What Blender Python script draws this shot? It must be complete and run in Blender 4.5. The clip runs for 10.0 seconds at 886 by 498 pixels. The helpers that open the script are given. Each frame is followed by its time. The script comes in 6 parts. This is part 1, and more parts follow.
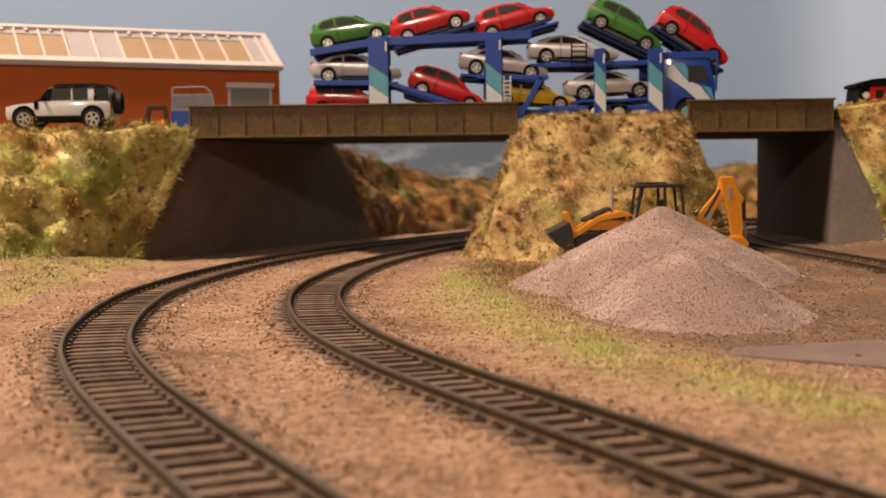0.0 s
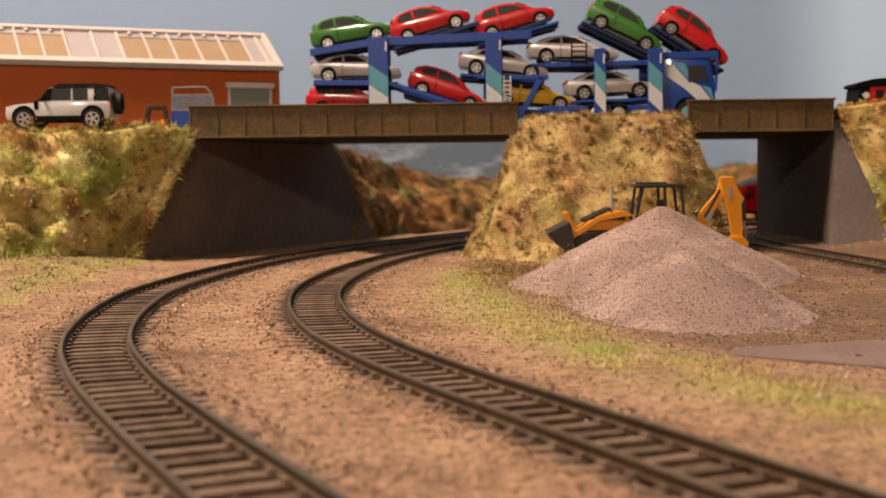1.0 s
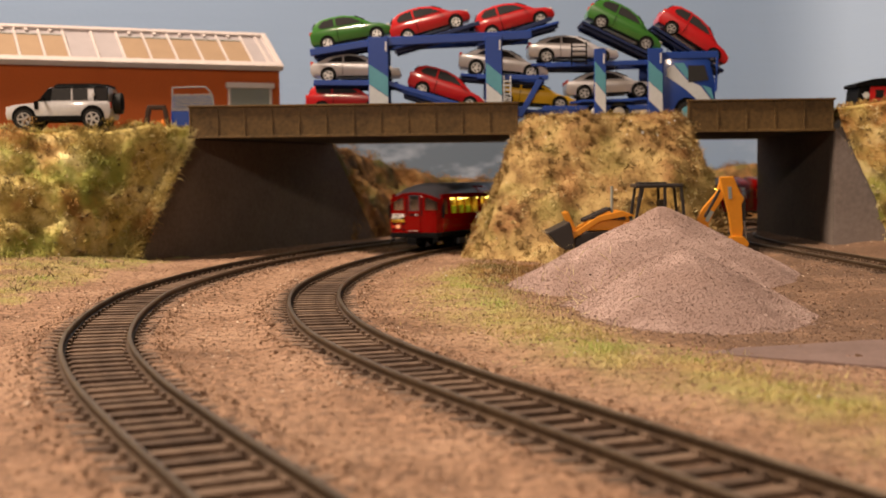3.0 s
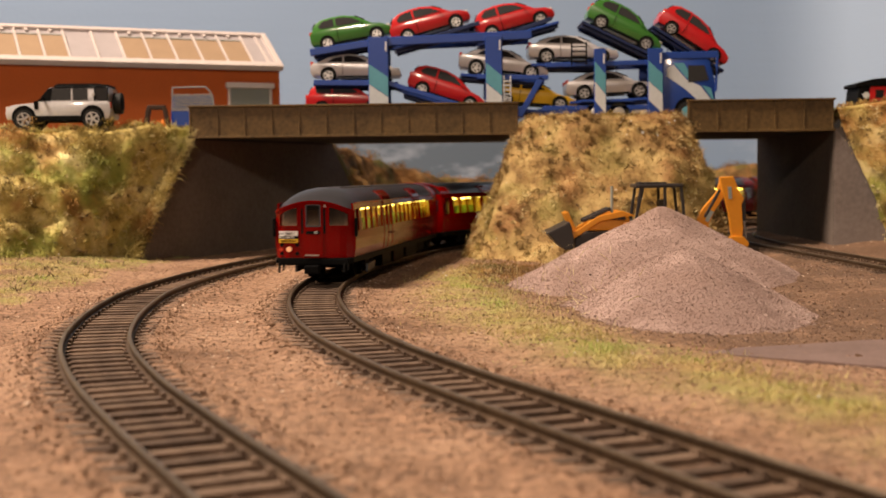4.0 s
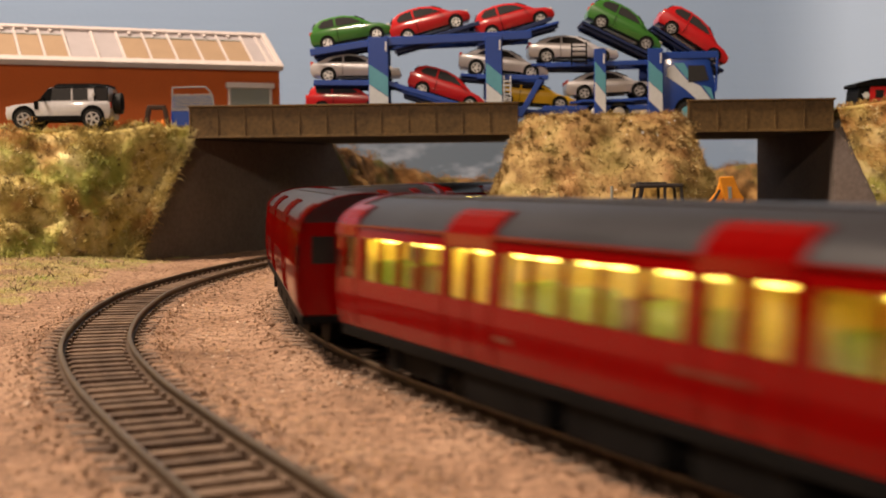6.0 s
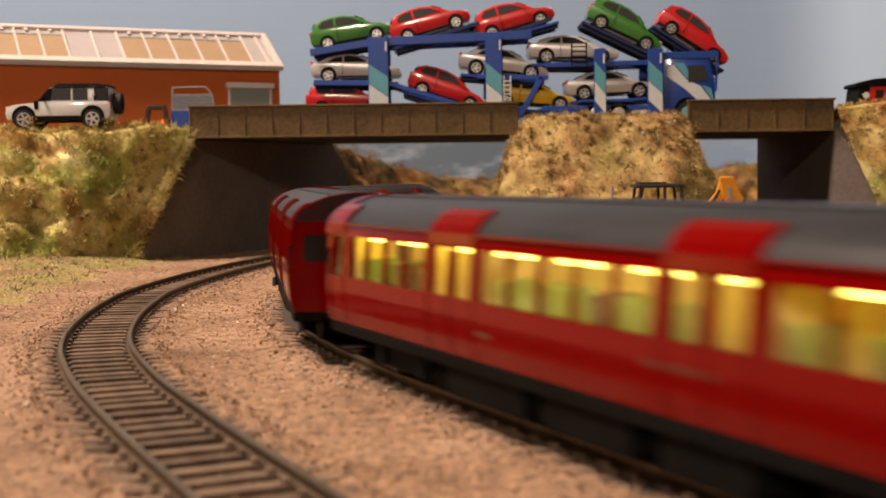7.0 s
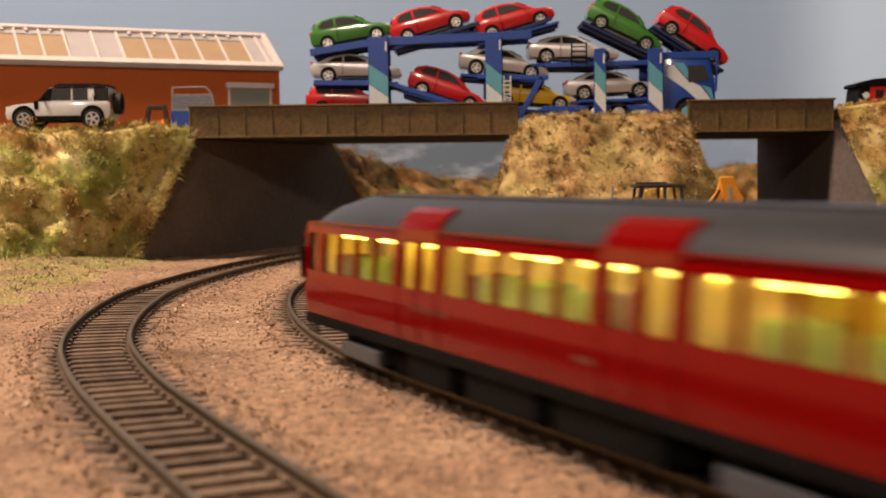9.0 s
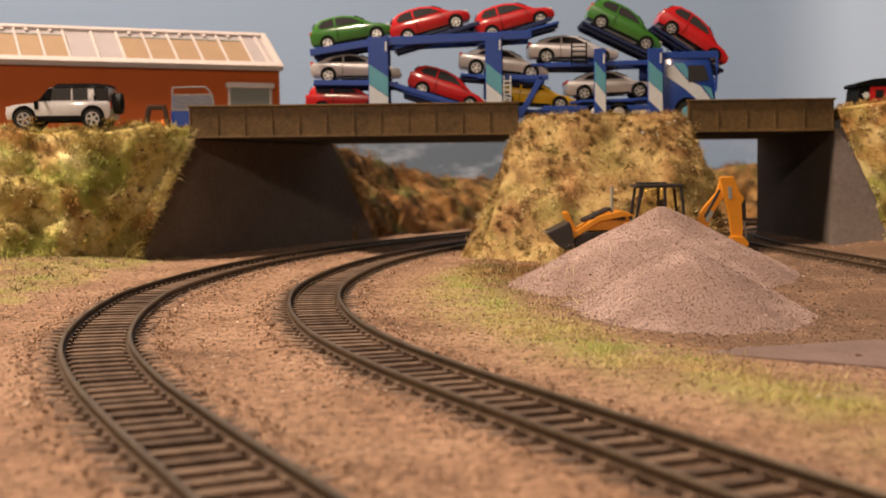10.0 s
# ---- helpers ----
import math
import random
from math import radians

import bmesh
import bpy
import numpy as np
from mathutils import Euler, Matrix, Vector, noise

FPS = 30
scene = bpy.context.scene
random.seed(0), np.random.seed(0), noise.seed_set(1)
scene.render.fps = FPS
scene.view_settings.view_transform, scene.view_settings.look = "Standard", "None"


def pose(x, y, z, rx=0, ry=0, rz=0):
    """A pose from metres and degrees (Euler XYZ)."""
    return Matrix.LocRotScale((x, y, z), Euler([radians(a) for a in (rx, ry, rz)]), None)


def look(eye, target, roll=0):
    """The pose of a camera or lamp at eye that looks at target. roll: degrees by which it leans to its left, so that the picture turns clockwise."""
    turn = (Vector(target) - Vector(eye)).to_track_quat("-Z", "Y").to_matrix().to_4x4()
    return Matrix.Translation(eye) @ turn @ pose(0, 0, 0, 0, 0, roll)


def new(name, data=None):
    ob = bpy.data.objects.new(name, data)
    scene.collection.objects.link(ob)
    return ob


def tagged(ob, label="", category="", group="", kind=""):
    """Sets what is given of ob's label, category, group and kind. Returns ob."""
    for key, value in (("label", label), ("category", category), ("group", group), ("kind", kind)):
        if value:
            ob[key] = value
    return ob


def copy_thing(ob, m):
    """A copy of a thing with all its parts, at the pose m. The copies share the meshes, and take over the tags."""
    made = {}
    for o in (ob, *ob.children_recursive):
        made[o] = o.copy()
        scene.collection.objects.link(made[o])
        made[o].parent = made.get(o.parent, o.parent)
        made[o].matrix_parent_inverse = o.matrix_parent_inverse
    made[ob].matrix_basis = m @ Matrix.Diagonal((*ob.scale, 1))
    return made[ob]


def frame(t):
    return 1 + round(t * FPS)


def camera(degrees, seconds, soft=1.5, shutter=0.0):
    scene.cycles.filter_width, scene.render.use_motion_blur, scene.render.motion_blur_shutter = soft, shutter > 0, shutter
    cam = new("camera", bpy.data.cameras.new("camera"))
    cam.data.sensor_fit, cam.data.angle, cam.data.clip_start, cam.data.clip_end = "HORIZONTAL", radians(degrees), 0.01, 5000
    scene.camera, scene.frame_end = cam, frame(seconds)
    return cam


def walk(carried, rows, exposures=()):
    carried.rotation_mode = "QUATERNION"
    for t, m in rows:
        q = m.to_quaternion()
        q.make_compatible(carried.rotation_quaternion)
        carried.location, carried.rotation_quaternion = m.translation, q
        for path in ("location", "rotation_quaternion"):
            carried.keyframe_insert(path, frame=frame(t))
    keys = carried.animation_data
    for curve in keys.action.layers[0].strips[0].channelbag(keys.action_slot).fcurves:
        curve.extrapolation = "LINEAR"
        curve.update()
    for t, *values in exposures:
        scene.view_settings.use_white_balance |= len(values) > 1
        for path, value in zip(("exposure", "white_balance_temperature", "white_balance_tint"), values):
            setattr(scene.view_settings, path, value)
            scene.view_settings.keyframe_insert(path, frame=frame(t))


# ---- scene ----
cam = camera(38.43, 10.0, 1.6, 0.65)
walk(cam, [(0.0, look((0, 0, 0.0461), (0, 1, -0.0113), -0.69)), (10.0, look((0, 0, 0.0461), (0, 1, -0.0113), -0.69))],
     exposures=[(0.0, 0.0), (10.0, 0.0)])
cam.data.dof.use_dof = True
cam.data.dof.focus_distance = 0.47
cam.data.dof.aperture_fstop = 29.0

# ---- light: a shaded ceiling lamp up to one side, a weaker lamp low behind, dim room ----
world = bpy.data.worlds.new("room_air")
scene.world = world
world.use_nodes = True
world.node_tree.nodes["Background"].inputs[0].default_value = (1.0, 0.86, 0.72, 1)
world.node_tree.nodes["Background"].inputs[1].default_value = 0.012


def lamp(name, eye, target, size, power, colour):
    data = bpy.data.lights.new(name, "AREA")
    data.shape, data.size, data.energy, data.color = "DISK", size, power, colour
    ob = new(name, data)
    ob.matrix_basis = look(eye, target)
    return ob


lamp("ceiling_lamp", (-0.82, 0.46, 1.32), (0.0, 0.5, 0.0), 0.42, 55.0, (1.0, 0.775, 0.595))
lamp("far_lamp", (-0.4, -3.1, 1.18), (0.0, 0.75, 0.05), 0.18, 38.0, (1.0, 0.775, 0.595))

MM = 0.001


# ---- materials ----
def nodes_of(name):
    m = bpy.data.materials.new(name)
    m.use_nodes = True
    nt = m.node_tree
    return m, nt, nt.nodes["Principled BSDF"]


def node(nt, kind, **inputs):
    n = nt.nodes.new(kind)
    for key, value in inputs.items():
        n.inputs[key].default_value = value
    return n


def ramp(nt, stops):
    r = nt.nodes.new("ShaderNodeValToRGB")
    els = r.color_ramp.elements
    while len(els) < len(stops):
        els.new(0.5)
    for e, (pos, c) in zip(els, stops):
        e.position, e.color = pos, (*c, 1)
    return r


def surface(name, dark, light, rough=0.6, metal=0.0, coarse=30.0, fine=600.0, bump=0.3, depth=0.0003, coat=0.0, rand=0.0, spec=0.3):
    """Two scales of noise between two colours, with a fine relief."""
    m, nt, b = nodes_of(name)
    co = nt.nodes.new("ShaderNodeTexCoord")
    n1 = node(nt, "ShaderNodeTexNoise", Scale=coarse, Detail=4.0, Roughness=0.6)
    n2 = node(nt, "ShaderNodeTexNoise", Scale=fine, Detail=3.0, Roughness=0.6)
    for n in (n1, n2):
        nt.links.new(co.outputs["Object"], n.inputs["Vector"])
    mix = nt.nodes.new("ShaderNodeMath")
    mix.operation = "MULTIPLY_ADD"
    nt.links.new(n2.outputs["Fac"], mix.inputs[0])
    mix.inputs[1].default_value = 0.5
    half = nt.nodes.new("ShaderNodeMath")
    half.operation = "MULTIPLY"
    half.inputs[1].default_value = 0.5
    nt.links.new(n1.outputs["Fac"], half.inputs[0])
    nt.links.new(half.outputs[0], mix.inputs[2])
    last = mix.outputs[0]
    if rand:
        info = nt.nodes.new("ShaderNodeObjectInfo")
        r2 = nt.nodes.new("ShaderNodeMath")
        r2.operation = "MULTIPLY_ADD"
        nt.links.new(info.outputs["Random"], r2.inputs[0])
        r2.inputs[1].default_value = rand
        nt.links.new(last, r2.inputs[2])
        r3 = nt.nodes.new("ShaderNodeMath")
        r3.operation = "SUBTRACT"
        r3.inputs[1].default_value = rand / 2
        nt.links.new(r2.outputs[0], r3.inputs[0])
        last = r3.outputs[0]
    cr = ramp(nt, [(0.32, dark), (0.68, light)])
    nt.links.new(last, cr.inputs[0])
    nt.links.new(cr.outputs[0], b.inputs["Base Color"])
    b.inputs["Roughness"].default_value = rough
    b.inputs["Metallic"].default_value = metal
    b.inputs["Coat Weight"].default_value = coat
    b.inputs["Coat Roughness"].default_value = 0.08
    b.inputs["Specular IOR Level"].default_value = spec
    if bump:
        bp = node(nt, "ShaderNodeBump", Strength=bump, Distance=depth)
        nt.links.new(n2.outputs["Fac"], bp.inputs["Height"])
        nt.links.new(bp.outputs[0], b.inputs["Normal"])
    return m


def plain(name, c, rough=0.5, metal=0.0, coat=0.0):
    k = 0.82
    return surface(name, tuple(v * k for v in c), c, rough, metal, 60.0, 900.0, 0.08, 0.0001, coat)


def glow(name, c, strength):
    m, nt, b = nodes_of(name)
    b.inputs["Base Color"].default_value = (*c, 1)
    b.inputs["Emission Color"].default_value = (*c, 1)
    b.inputs["Emission Strength"].default_value = strength
    return m


def glass(name, tint=(1, 1, 1), clear=0.8):
    m, nt, b = nodes_of(name)
    nt.nodes.remove(b)
    t = nt.nodes.new("ShaderNodeBsdfTransparent")
    t.inputs[0].default_value = (*tint, 1)
    g = nt.nodes.new("ShaderNodeBsdfGlossy")
    g.inputs["Roughness"].default_value = 0.06
    mx = nt.nodes.new("ShaderNodeMixShader")
    mx.inputs[0].default_value = 1 - clear
    nt.links.new(t.outputs[0], mx.inputs[1])
    nt.links.new(g.outputs[0], mx.inputs[2])
    nt.links.new(mx.outputs[0], nt.nodes["Material Output"].inputs[0])
    return m


def turf(name, colours, scale=45.0, island=0.35, rough=0.85, glint=None, tints=(), relief=0.0008, strong=0.85):
    """Patches of several colours, each fibre a little off its patch."""
    m, nt, b = nodes_of(name)
    geo = nt.nodes.new("ShaderNodeNewGeometry")
    n1 = node(nt, "ShaderNodeTexNoise", Scale=scale, Detail=5.0, Roughness=0.65)
    nt.links.new(geo.outputs["Position"], n1.inputs["Vector"])
    add = nt.nodes.new("ShaderNodeMath")
    add.operation = "MULTIPLY_ADD"
    nt.links.new(geo.outputs["Random Per Island"], add.inputs[0])
    add.inputs[1].default_value = island
    nt.links.new(n1.outputs["Fac"], add.inputs[2])
    sub = nt.nodes.new("ShaderNodeMath")
    sub.operation = "SUBTRACT"
    sub.inputs[1].default_value = island / 2
    nt.links.new(add.outputs[0], sub.inputs[0])
    k = len(colours)
    stops = [(0.3 + 0.4 * i / (k - 1), c) for i, c in enumerate(colours)]
    # the last stop paints a few grains very pale, as glints
    cr = ramp(nt, stops + ([(0.80, colours[-1]), (0.83, glint)] if glint else []))
    nt.links.new(sub.outputs[0], cr.inputs[0])
    colour = cr.outputs[0]
    for tint, size, shift in tints:
        mp = nt.nodes.new("ShaderNodeMapping")
        mp.inputs["Location"].default_value = (shift, shift, shift)
        nt.links.new(geo.outputs["Position"], mp.inputs["Vector"])
        n3 = node(nt, "ShaderNodeTexNoise", Scale=size, Detail=5.0, Roughness=0.6)
        nt.links.new(mp.outputs[0], n3.inputs["Vector"])
        fr = ramp(nt, [(0.50, (0, 0, 0)), (0.62, (strong, strong, strong))])
        nt.links.new(n3.outputs["Fac"], fr.inputs[0])
        mx = nt.nodes.new("ShaderNodeMix")
        mx.data_type = "RGBA"
        nt.links.new(fr.outputs[0], mx.inputs["Factor"])
        nt.links.new(colour, mx.inputs["A"])
        mx.inputs["B"].default_value = (*tint, 1)
        colour = mx.outputs["Result"]
    nt.links.new(colour, b.inputs["Base Color"])
    b.inputs["Roughness"].default_value = rough
    n2 = node(nt, "ShaderNodeTexNoise", Scale=900.0, Detail=3.0)
    nt.links.new(geo.outputs["Position"], n2.inputs["Vector"])
    bp = node(nt, "ShaderNodeBump", Strength=0.6, Distance=relief)
    nt.links.new(n2.outputs["Fac"], bp.inputs["Height"])
    nt.links.new(bp.outputs[0], b.inputs["Normal"])
    return m


BANK_COLOURS = [(0.09, 0.066, 0.016), (0.30, 0.225, 0.058), (0.56, 0.45, 0.15), (0.80, 0.70, 0.34)]
GREEN, RUST = (0.28, 0.32, 0.055), (0.36, 0.145, 0.038)
M_BANK = turf("bank_turf", BANK_COLOURS, 42.0, 0.22, 0.85, None, ((GREEN, 24.0, 0.0), (RUST, 20.0, 3.7), ((0.80, 0.70, 0.38), 30.0, 9.1)), strong=0.75)
M_MOUND = turf("straw_turf", [(0.085, 0.050, 0.014), (0.23, 0.135, 0.042), (0.35, 0.23, 0.08), (0.50, 0.375, 0.155)], 85.0, 0.30, 0.85, None, (((0.20, 0.19, 0.04), 28.0, 5.0), ((0.24, 0.098, 0.028), 33.0, 8.0), ((0.42, 0.31, 0.125), 45.0, 2.2)), strong=0.5)
M_FARBANK = turf("autumn_turf", [(0.04, 0.026, 0.009), (0.13, 0.072, 0.02), (0.30, 0.16, 0.048), (0.46, 0.28, 0.10)], 60.0, 0.25, 0.85, None, (((0.11, 0.115, 0.022), 20.0, 1.0), ((0.28, 0.13, 0.035), 26.0, 6.0)))
M_TWIG = turf("dark_twig", [(0.035, 0.02, 0.01), (0.10, 0.05, 0.02), (0.06, 0.035, 0.015)], 60.0, 0.3)
M_PALEGRASS = turf("pale_straw", [(0.60, 0.50, 0.24), (0.70, 0.60, 0.34), (0.52, 0.48, 0.20)], 60.0, 0.3)
M_STRAW = turf("grass_fibre", [(0.38, 0.29, 0.10), (0.56, 0.46, 0.18), (0.72, 0.62, 0.30)], 50.0, 0.4, 0.85, None, (((0.36, 0.50, 0.11), 20.0, 2.0),))
M_GRAIN = turf("sand_grain", [(0.21, 0.13, 0.08), (0.28, 0.17, 0.105), (0.38, 0.245, 0.155), (0.24, 0.145, 0.09)], 25.0, 0.6, 0.85, (0.66, 0.52, 0.40), (), 0.0003)
M_HEAP = turf("gravel_grain", [(0.26, 0.178, 0.153), (0.40, 0.29, 0.255), (0.33, 0.24, 0.21), (0.50, 0.375, 0.335)], 20.0, 0.5, 0.85, (0.84, 0.76, 0.70), (((0.24, 0.155, 0.125), 55.0, 4.0),), 0.0005, 0.4)
M_CHIP = turf("ballast_chip", [(0.12, 0.075, 0.055), (0.29, 0.19, 0.14), (0.22, 0.14, 0.10)], 60.0, 0.5)
M_RAILSIDE = surface("rusty_rail", (0.035, 0.02, 0.012), (0.09, 0.055, 0.03), 0.55, 0.4, 60, 700, 0.3)
M_RAILTOP = surface("worn_rail_top", (0.11, 0.08, 0.053), (0.21, 0.165, 0.115), 0.38, 0.7, 50, 900, 0.1)
M_SLEEPER = surface("sleeper_plastic", (0.075, 0.049, 0.034), (0.185, 0.126, 0.088), 0.8, 0, 90, 900, 0.4, 0.0004, 0, 0.35)
M_GIRDER = surface("girder_brown", (0.050, 0.029, 0.009), (0.16, 0.097, 0.034), 0.55, 0, 35, 500, 0.25)
M_CONCRETE = surface("dark_concrete", (0.10, 0.080, 0.068), (0.165, 0.133, 0.115), 0.85, 0, 25, 400, 0.2)
M_WING = surface("wing_concrete", (0.135, 0.11, 0.10), (0.21, 0.175, 0.16), 0.85, 0, 25, 400, 0.2)
M_ROAD = surface("road_grey", (0.05, 0.048, 0.046), (0.085, 0.08, 0.076), 0.9, 0, 30, 900, 0.4)
M_SLAB = surface("mauve_hardstanding", (0.14, 0.095, 0.083), (0.22, 0.155, 0.138), 0.75, 0, 60, 700, 0.4)
M_WOOD = surface("board_wood", (0.25, 0.16, 0.09), (0.36, 0.25, 0.15), 0.6, 0, 12, 300, 0.2)
M_PLASTER = surface("room_plaster", (0.11, 0.10, 0.092), (0.15, 0.138, 0.126), 0.9, 0, 3, 120, 0.1)
M_CARPET = surface("room_carpet", (0.10, 0.08, 0.07), (0.17, 0.14, 0.12), 0.95, 0, 6, 400, 0.4)
M_BRICK = surface("orange_brick_card", (0.47, 0.10, 0.020), (0.57, 0.13, 0.027), 0.75, 0, 20, 700, 0.3)
M_TRIM = plain("cream_plastic", (0.60, 0.53, 0.51), 0.5)
M_PANEL = plain("frosted_panel", (0.42, 0.38, 0.39), 0.4)
M_BLIND = plain("tan_blind", (0.36, 0.25, 0.16), 0.6)
M_SHUTTER = plain("grey_shutter", (0.30, 0.33, 0.31), 0.5)
M_RED = surface("train_red_gloss", (0.15, 0.0010, 0.0009), (0.175, 0.0014, 0.0012), 0.11, 0, 15, 500, 0.03, 0.0001, 0.0, 0, 0.2)
M_ROOF = surface("train_roof_grey", (0.020, 0.020, 0.024), (0.038, 0.038, 0.045), 0.33, 0, 40, 700, 0.1, 0.0002)
M_BLACK = surface("black_underframe", (0.003, 0.003, 0.0035), (0.009, 0.009, 0.009), 0.55, 0, 60, 600, 0.2, 0.0003, 0, 0, 0.03)
M_GREYBOX = plain("grey_beam", (0.055, 0.06, 0.072), 0.4)
M_AMBER = surface("straw_lining", (0.76, 0.60, 0.13), (0.88, 0.72, 0.20), 0.6, 0, 60, 500, 0.1)
M_SEAT = plain("green_moquette", (0.26, 0.42, 0.05), 0.8)
M_MAROON = plain("maroon_lining", (0.13, 0.03, 0.014), 0.6)
M_TUBE = glow("cabin_lamp", (1.0, 0.76, 0.15), 18.0)
M_HEADLAMP = glow("headlamp", (1.0, 0.50, 0.25), 0.25)
M_PANE = glass("train_pane", (1.0, 0.97, 0.88), 0.88)
M_CABPANE = glass("cab_pane", (0.75, 0.72, 0.68), 0.72)
M_WHITE = plain("white_print", (0.75, 0.74, 0.72), 0.5)
M_YELLOWP = plain("yellow_print", (0.80, 0.48, 0.03), 0.5)
M_BLUE = plain("transporter_blue", (0.014, 0.055, 0.30), 0.38, 0, 0.3)
M_NAVY = plain("deck_navy", (0.010, 0.022, 0.085), 0.5)
M_TEAL = plain("teal_stripe", (0.10, 0.33, 0.42), 0.4)
M_PALE = plain("pale_stripe", (0.60, 0.63, 0.66), 0.4)
M_TYRE = plain("tyre_rubber", (0.014, 0.014, 0.014), 0.7)
M_RIM = plain("silver_rim", (0.55, 0.53, 0.51), 0.3, 0.6)
M_DARKGLASS = plain("smoked_window", (0.022, 0.020, 0.020), 0.12)
M_LIGHTGLASS = plain("grey_window", (0.045, 0.045, 0.047), 0.1)
M_CARS = {
    "green": plain("green_car_paint", (0.055, 0.21, 0.035), 0.3, 0.0, 0.7),
    "red": plain("red_car_paint", (0.56, 0.014, 0.018), 0.3, 0.0, 0.7),
    "silver": plain("silver_car_paint", (0.62, 0.60, 0.61), 0.3, 0.25, 0.6),
    "yellow": plain("yellow_car_paint", (0.70, 0.42, 0.01), 0.3, 0.0, 0.6),
    "white": plain("white_car_paint", (0.56, 0.56, 0.59), 0.3, 0.0, 0.6),
}
M_TAIL = plain("tail_light", (0.60, 0.06, 0.03), 0.25)
M_LAMPGLASS = plain("headlight_glass", (0.70, 0.68, 0.64), 0.15)
M_DIGGER = surface("digger_orange", (0.62, 0.23, 0.012), (0.74, 0.30, 0.02), 0.4, 0, 40, 600, 0.05, 0.0001, 0.3)
M_BUCKET = plain("bucket_black", (0.035, 0.030, 0.030), 0.45)
M_CHROME = plain("ram_steel", (0.45, 0.45, 0.45), 0.25, 0.9)
M_CONE = plain("cone_orange", (0.80, 0.22, 0.03), 0.5)
M_MESH = plain("cage_mesh", (0.30, 0.29, 0.29), 0.45, 0.5)
M_RUST = plain("dark_frame", (0.05, 0.025, 0.015), 0.6)


# ---- mesh helpers ----
def thing(name, m, label, category, group="", kind=""):
    ob = new(name)
    ob.matrix_basis = m
    ob.empty_display_size = 0.01
    return tagged(ob, label, category, group, kind)


def finish(bm, name, material, smooth=False):
    bmesh.ops.recalc_face_normals(bm, faces=bm.faces)
    me = bpy.data.meshes.new(name)
    bm.to_mesh(me)
    bm.free()
    me.materials.append(material)
    if smooth:
        me.shade_smooth()
        me.set_sharp_from_angle(angle=radians(35))
    return me


def part(name, bm, material, parent, label="", smooth=False, m=None):
    ob = new(name, bm if isinstance(bm, bpy.types.Mesh) else finish(bm, name, material, smooth))
    ob.parent = parent
    if m is not None:
        ob.matrix_basis = m
    return tagged(ob, label)


def struct(name, bm, material, label, category, smooth=False, kind="structure"):
    ob = new(name, bm if isinstance(bm, bpy.types.Mesh) else finish(bm, name, material, smooth))
    return tagged(ob, label, category, "", kind)


def raw(name, verts, faces, material, smooth=False):
    me = bpy.data.meshes.new(name)
    me.from_pydata(verts, [], faces)
    me.materials.append(material)
    if smooth:
        me.shade_smooth()
    me.update()
    return me


def box(bm, c, s, bevel=0.0, m=None):
    """A box at c with the sides s, in mm, its edges rounded by bevel."""
    r = bmesh.ops.create_cube(bm, size=1.0)
    vs = r["verts"]
    t = Matrix.Translation(Vector(c) * MM) @ (m or Matrix.Identity(4)) @ Matrix.Diagonal((s[0] * MM, s[1] * MM, s[2] * MM, 1))
    bmesh.ops.transform(bm, matrix=t, verts=vs)
    if bevel:
        es = list({e for v in vs for e in v.link_edges})
        bmesh.ops.bevel(bm, geom=es, offset=bevel * MM, segments=2, profile=0.6, affect="EDGES", clamp_overlap=True)
    return bm


def cyl(bm, a, b, r1, r2=None, seg=20):
    """A capped cylinder or cone from a to b, in mm."""
    a, b = Vector(a) * MM, Vector(b) * MM
    d = b - a
    m = Matrix.Translation((a + b) / 2) @ d.to_track_quat("Z", "Y").to_matrix().to_4x4()
    bmesh.ops.create_cone(bm, cap_ends=True, segments=seg, radius1=r1 * MM, radius2=(r1 if r2 is None else r2) * MM, depth=d.length, matrix=m)
    return bm


def slab(bm, outline, y0, y1, bevel=0.0, taper=None):
    """A side outline (x, z) drawn out across y from y0 to y1, in mm; taper(z) narrows it."""
    rows = []
    for y in (y0, y1):
        rows.append([bm.verts.new((x * MM, y * (taper(z) if taper else 1) * MM, z * MM)) for x, z in outline])
    n = len(outline)
    fs = [bm.faces.new(rows[0]), bm.faces.new(rows[1][::-1])]
    for i in range(n):
        fs.append(bm.faces.new((rows[0][i], rows[0][(i + 1) % n], rows[1][(i + 1) % n], rows[1][i])))
    bmesh.ops.recalc_face_normals(bm, faces=fs)
    if bevel:
        es = list({e for f in fs for e in f.edges})
        bmesh.ops.bevel(bm, geom=es, offset=bevel * MM, segments=2, profile=0.6, affect="EDGES", clamp_overlap=True)
    return bm


def bar(bm, a, b, w, h, bevel=0.0):
    """A square bar from a to b, in mm."""
    a, b = Vector(a), Vector(b)
    d = b - a
    up = Vector((0, 0, 1)) if abs(d.normalized().z) < 0.98 else Vector((0, 1, 0))
    x = d.normalized()
    y = up.cross(x).normalized()
    z = x.cross(y)
    m = Matrix((x, y, z)).transposed().to_4x4()
    return box(bm, (a + b) / 2, (d.length, w, h), bevel, m)


def B():
    return bmesh.new()


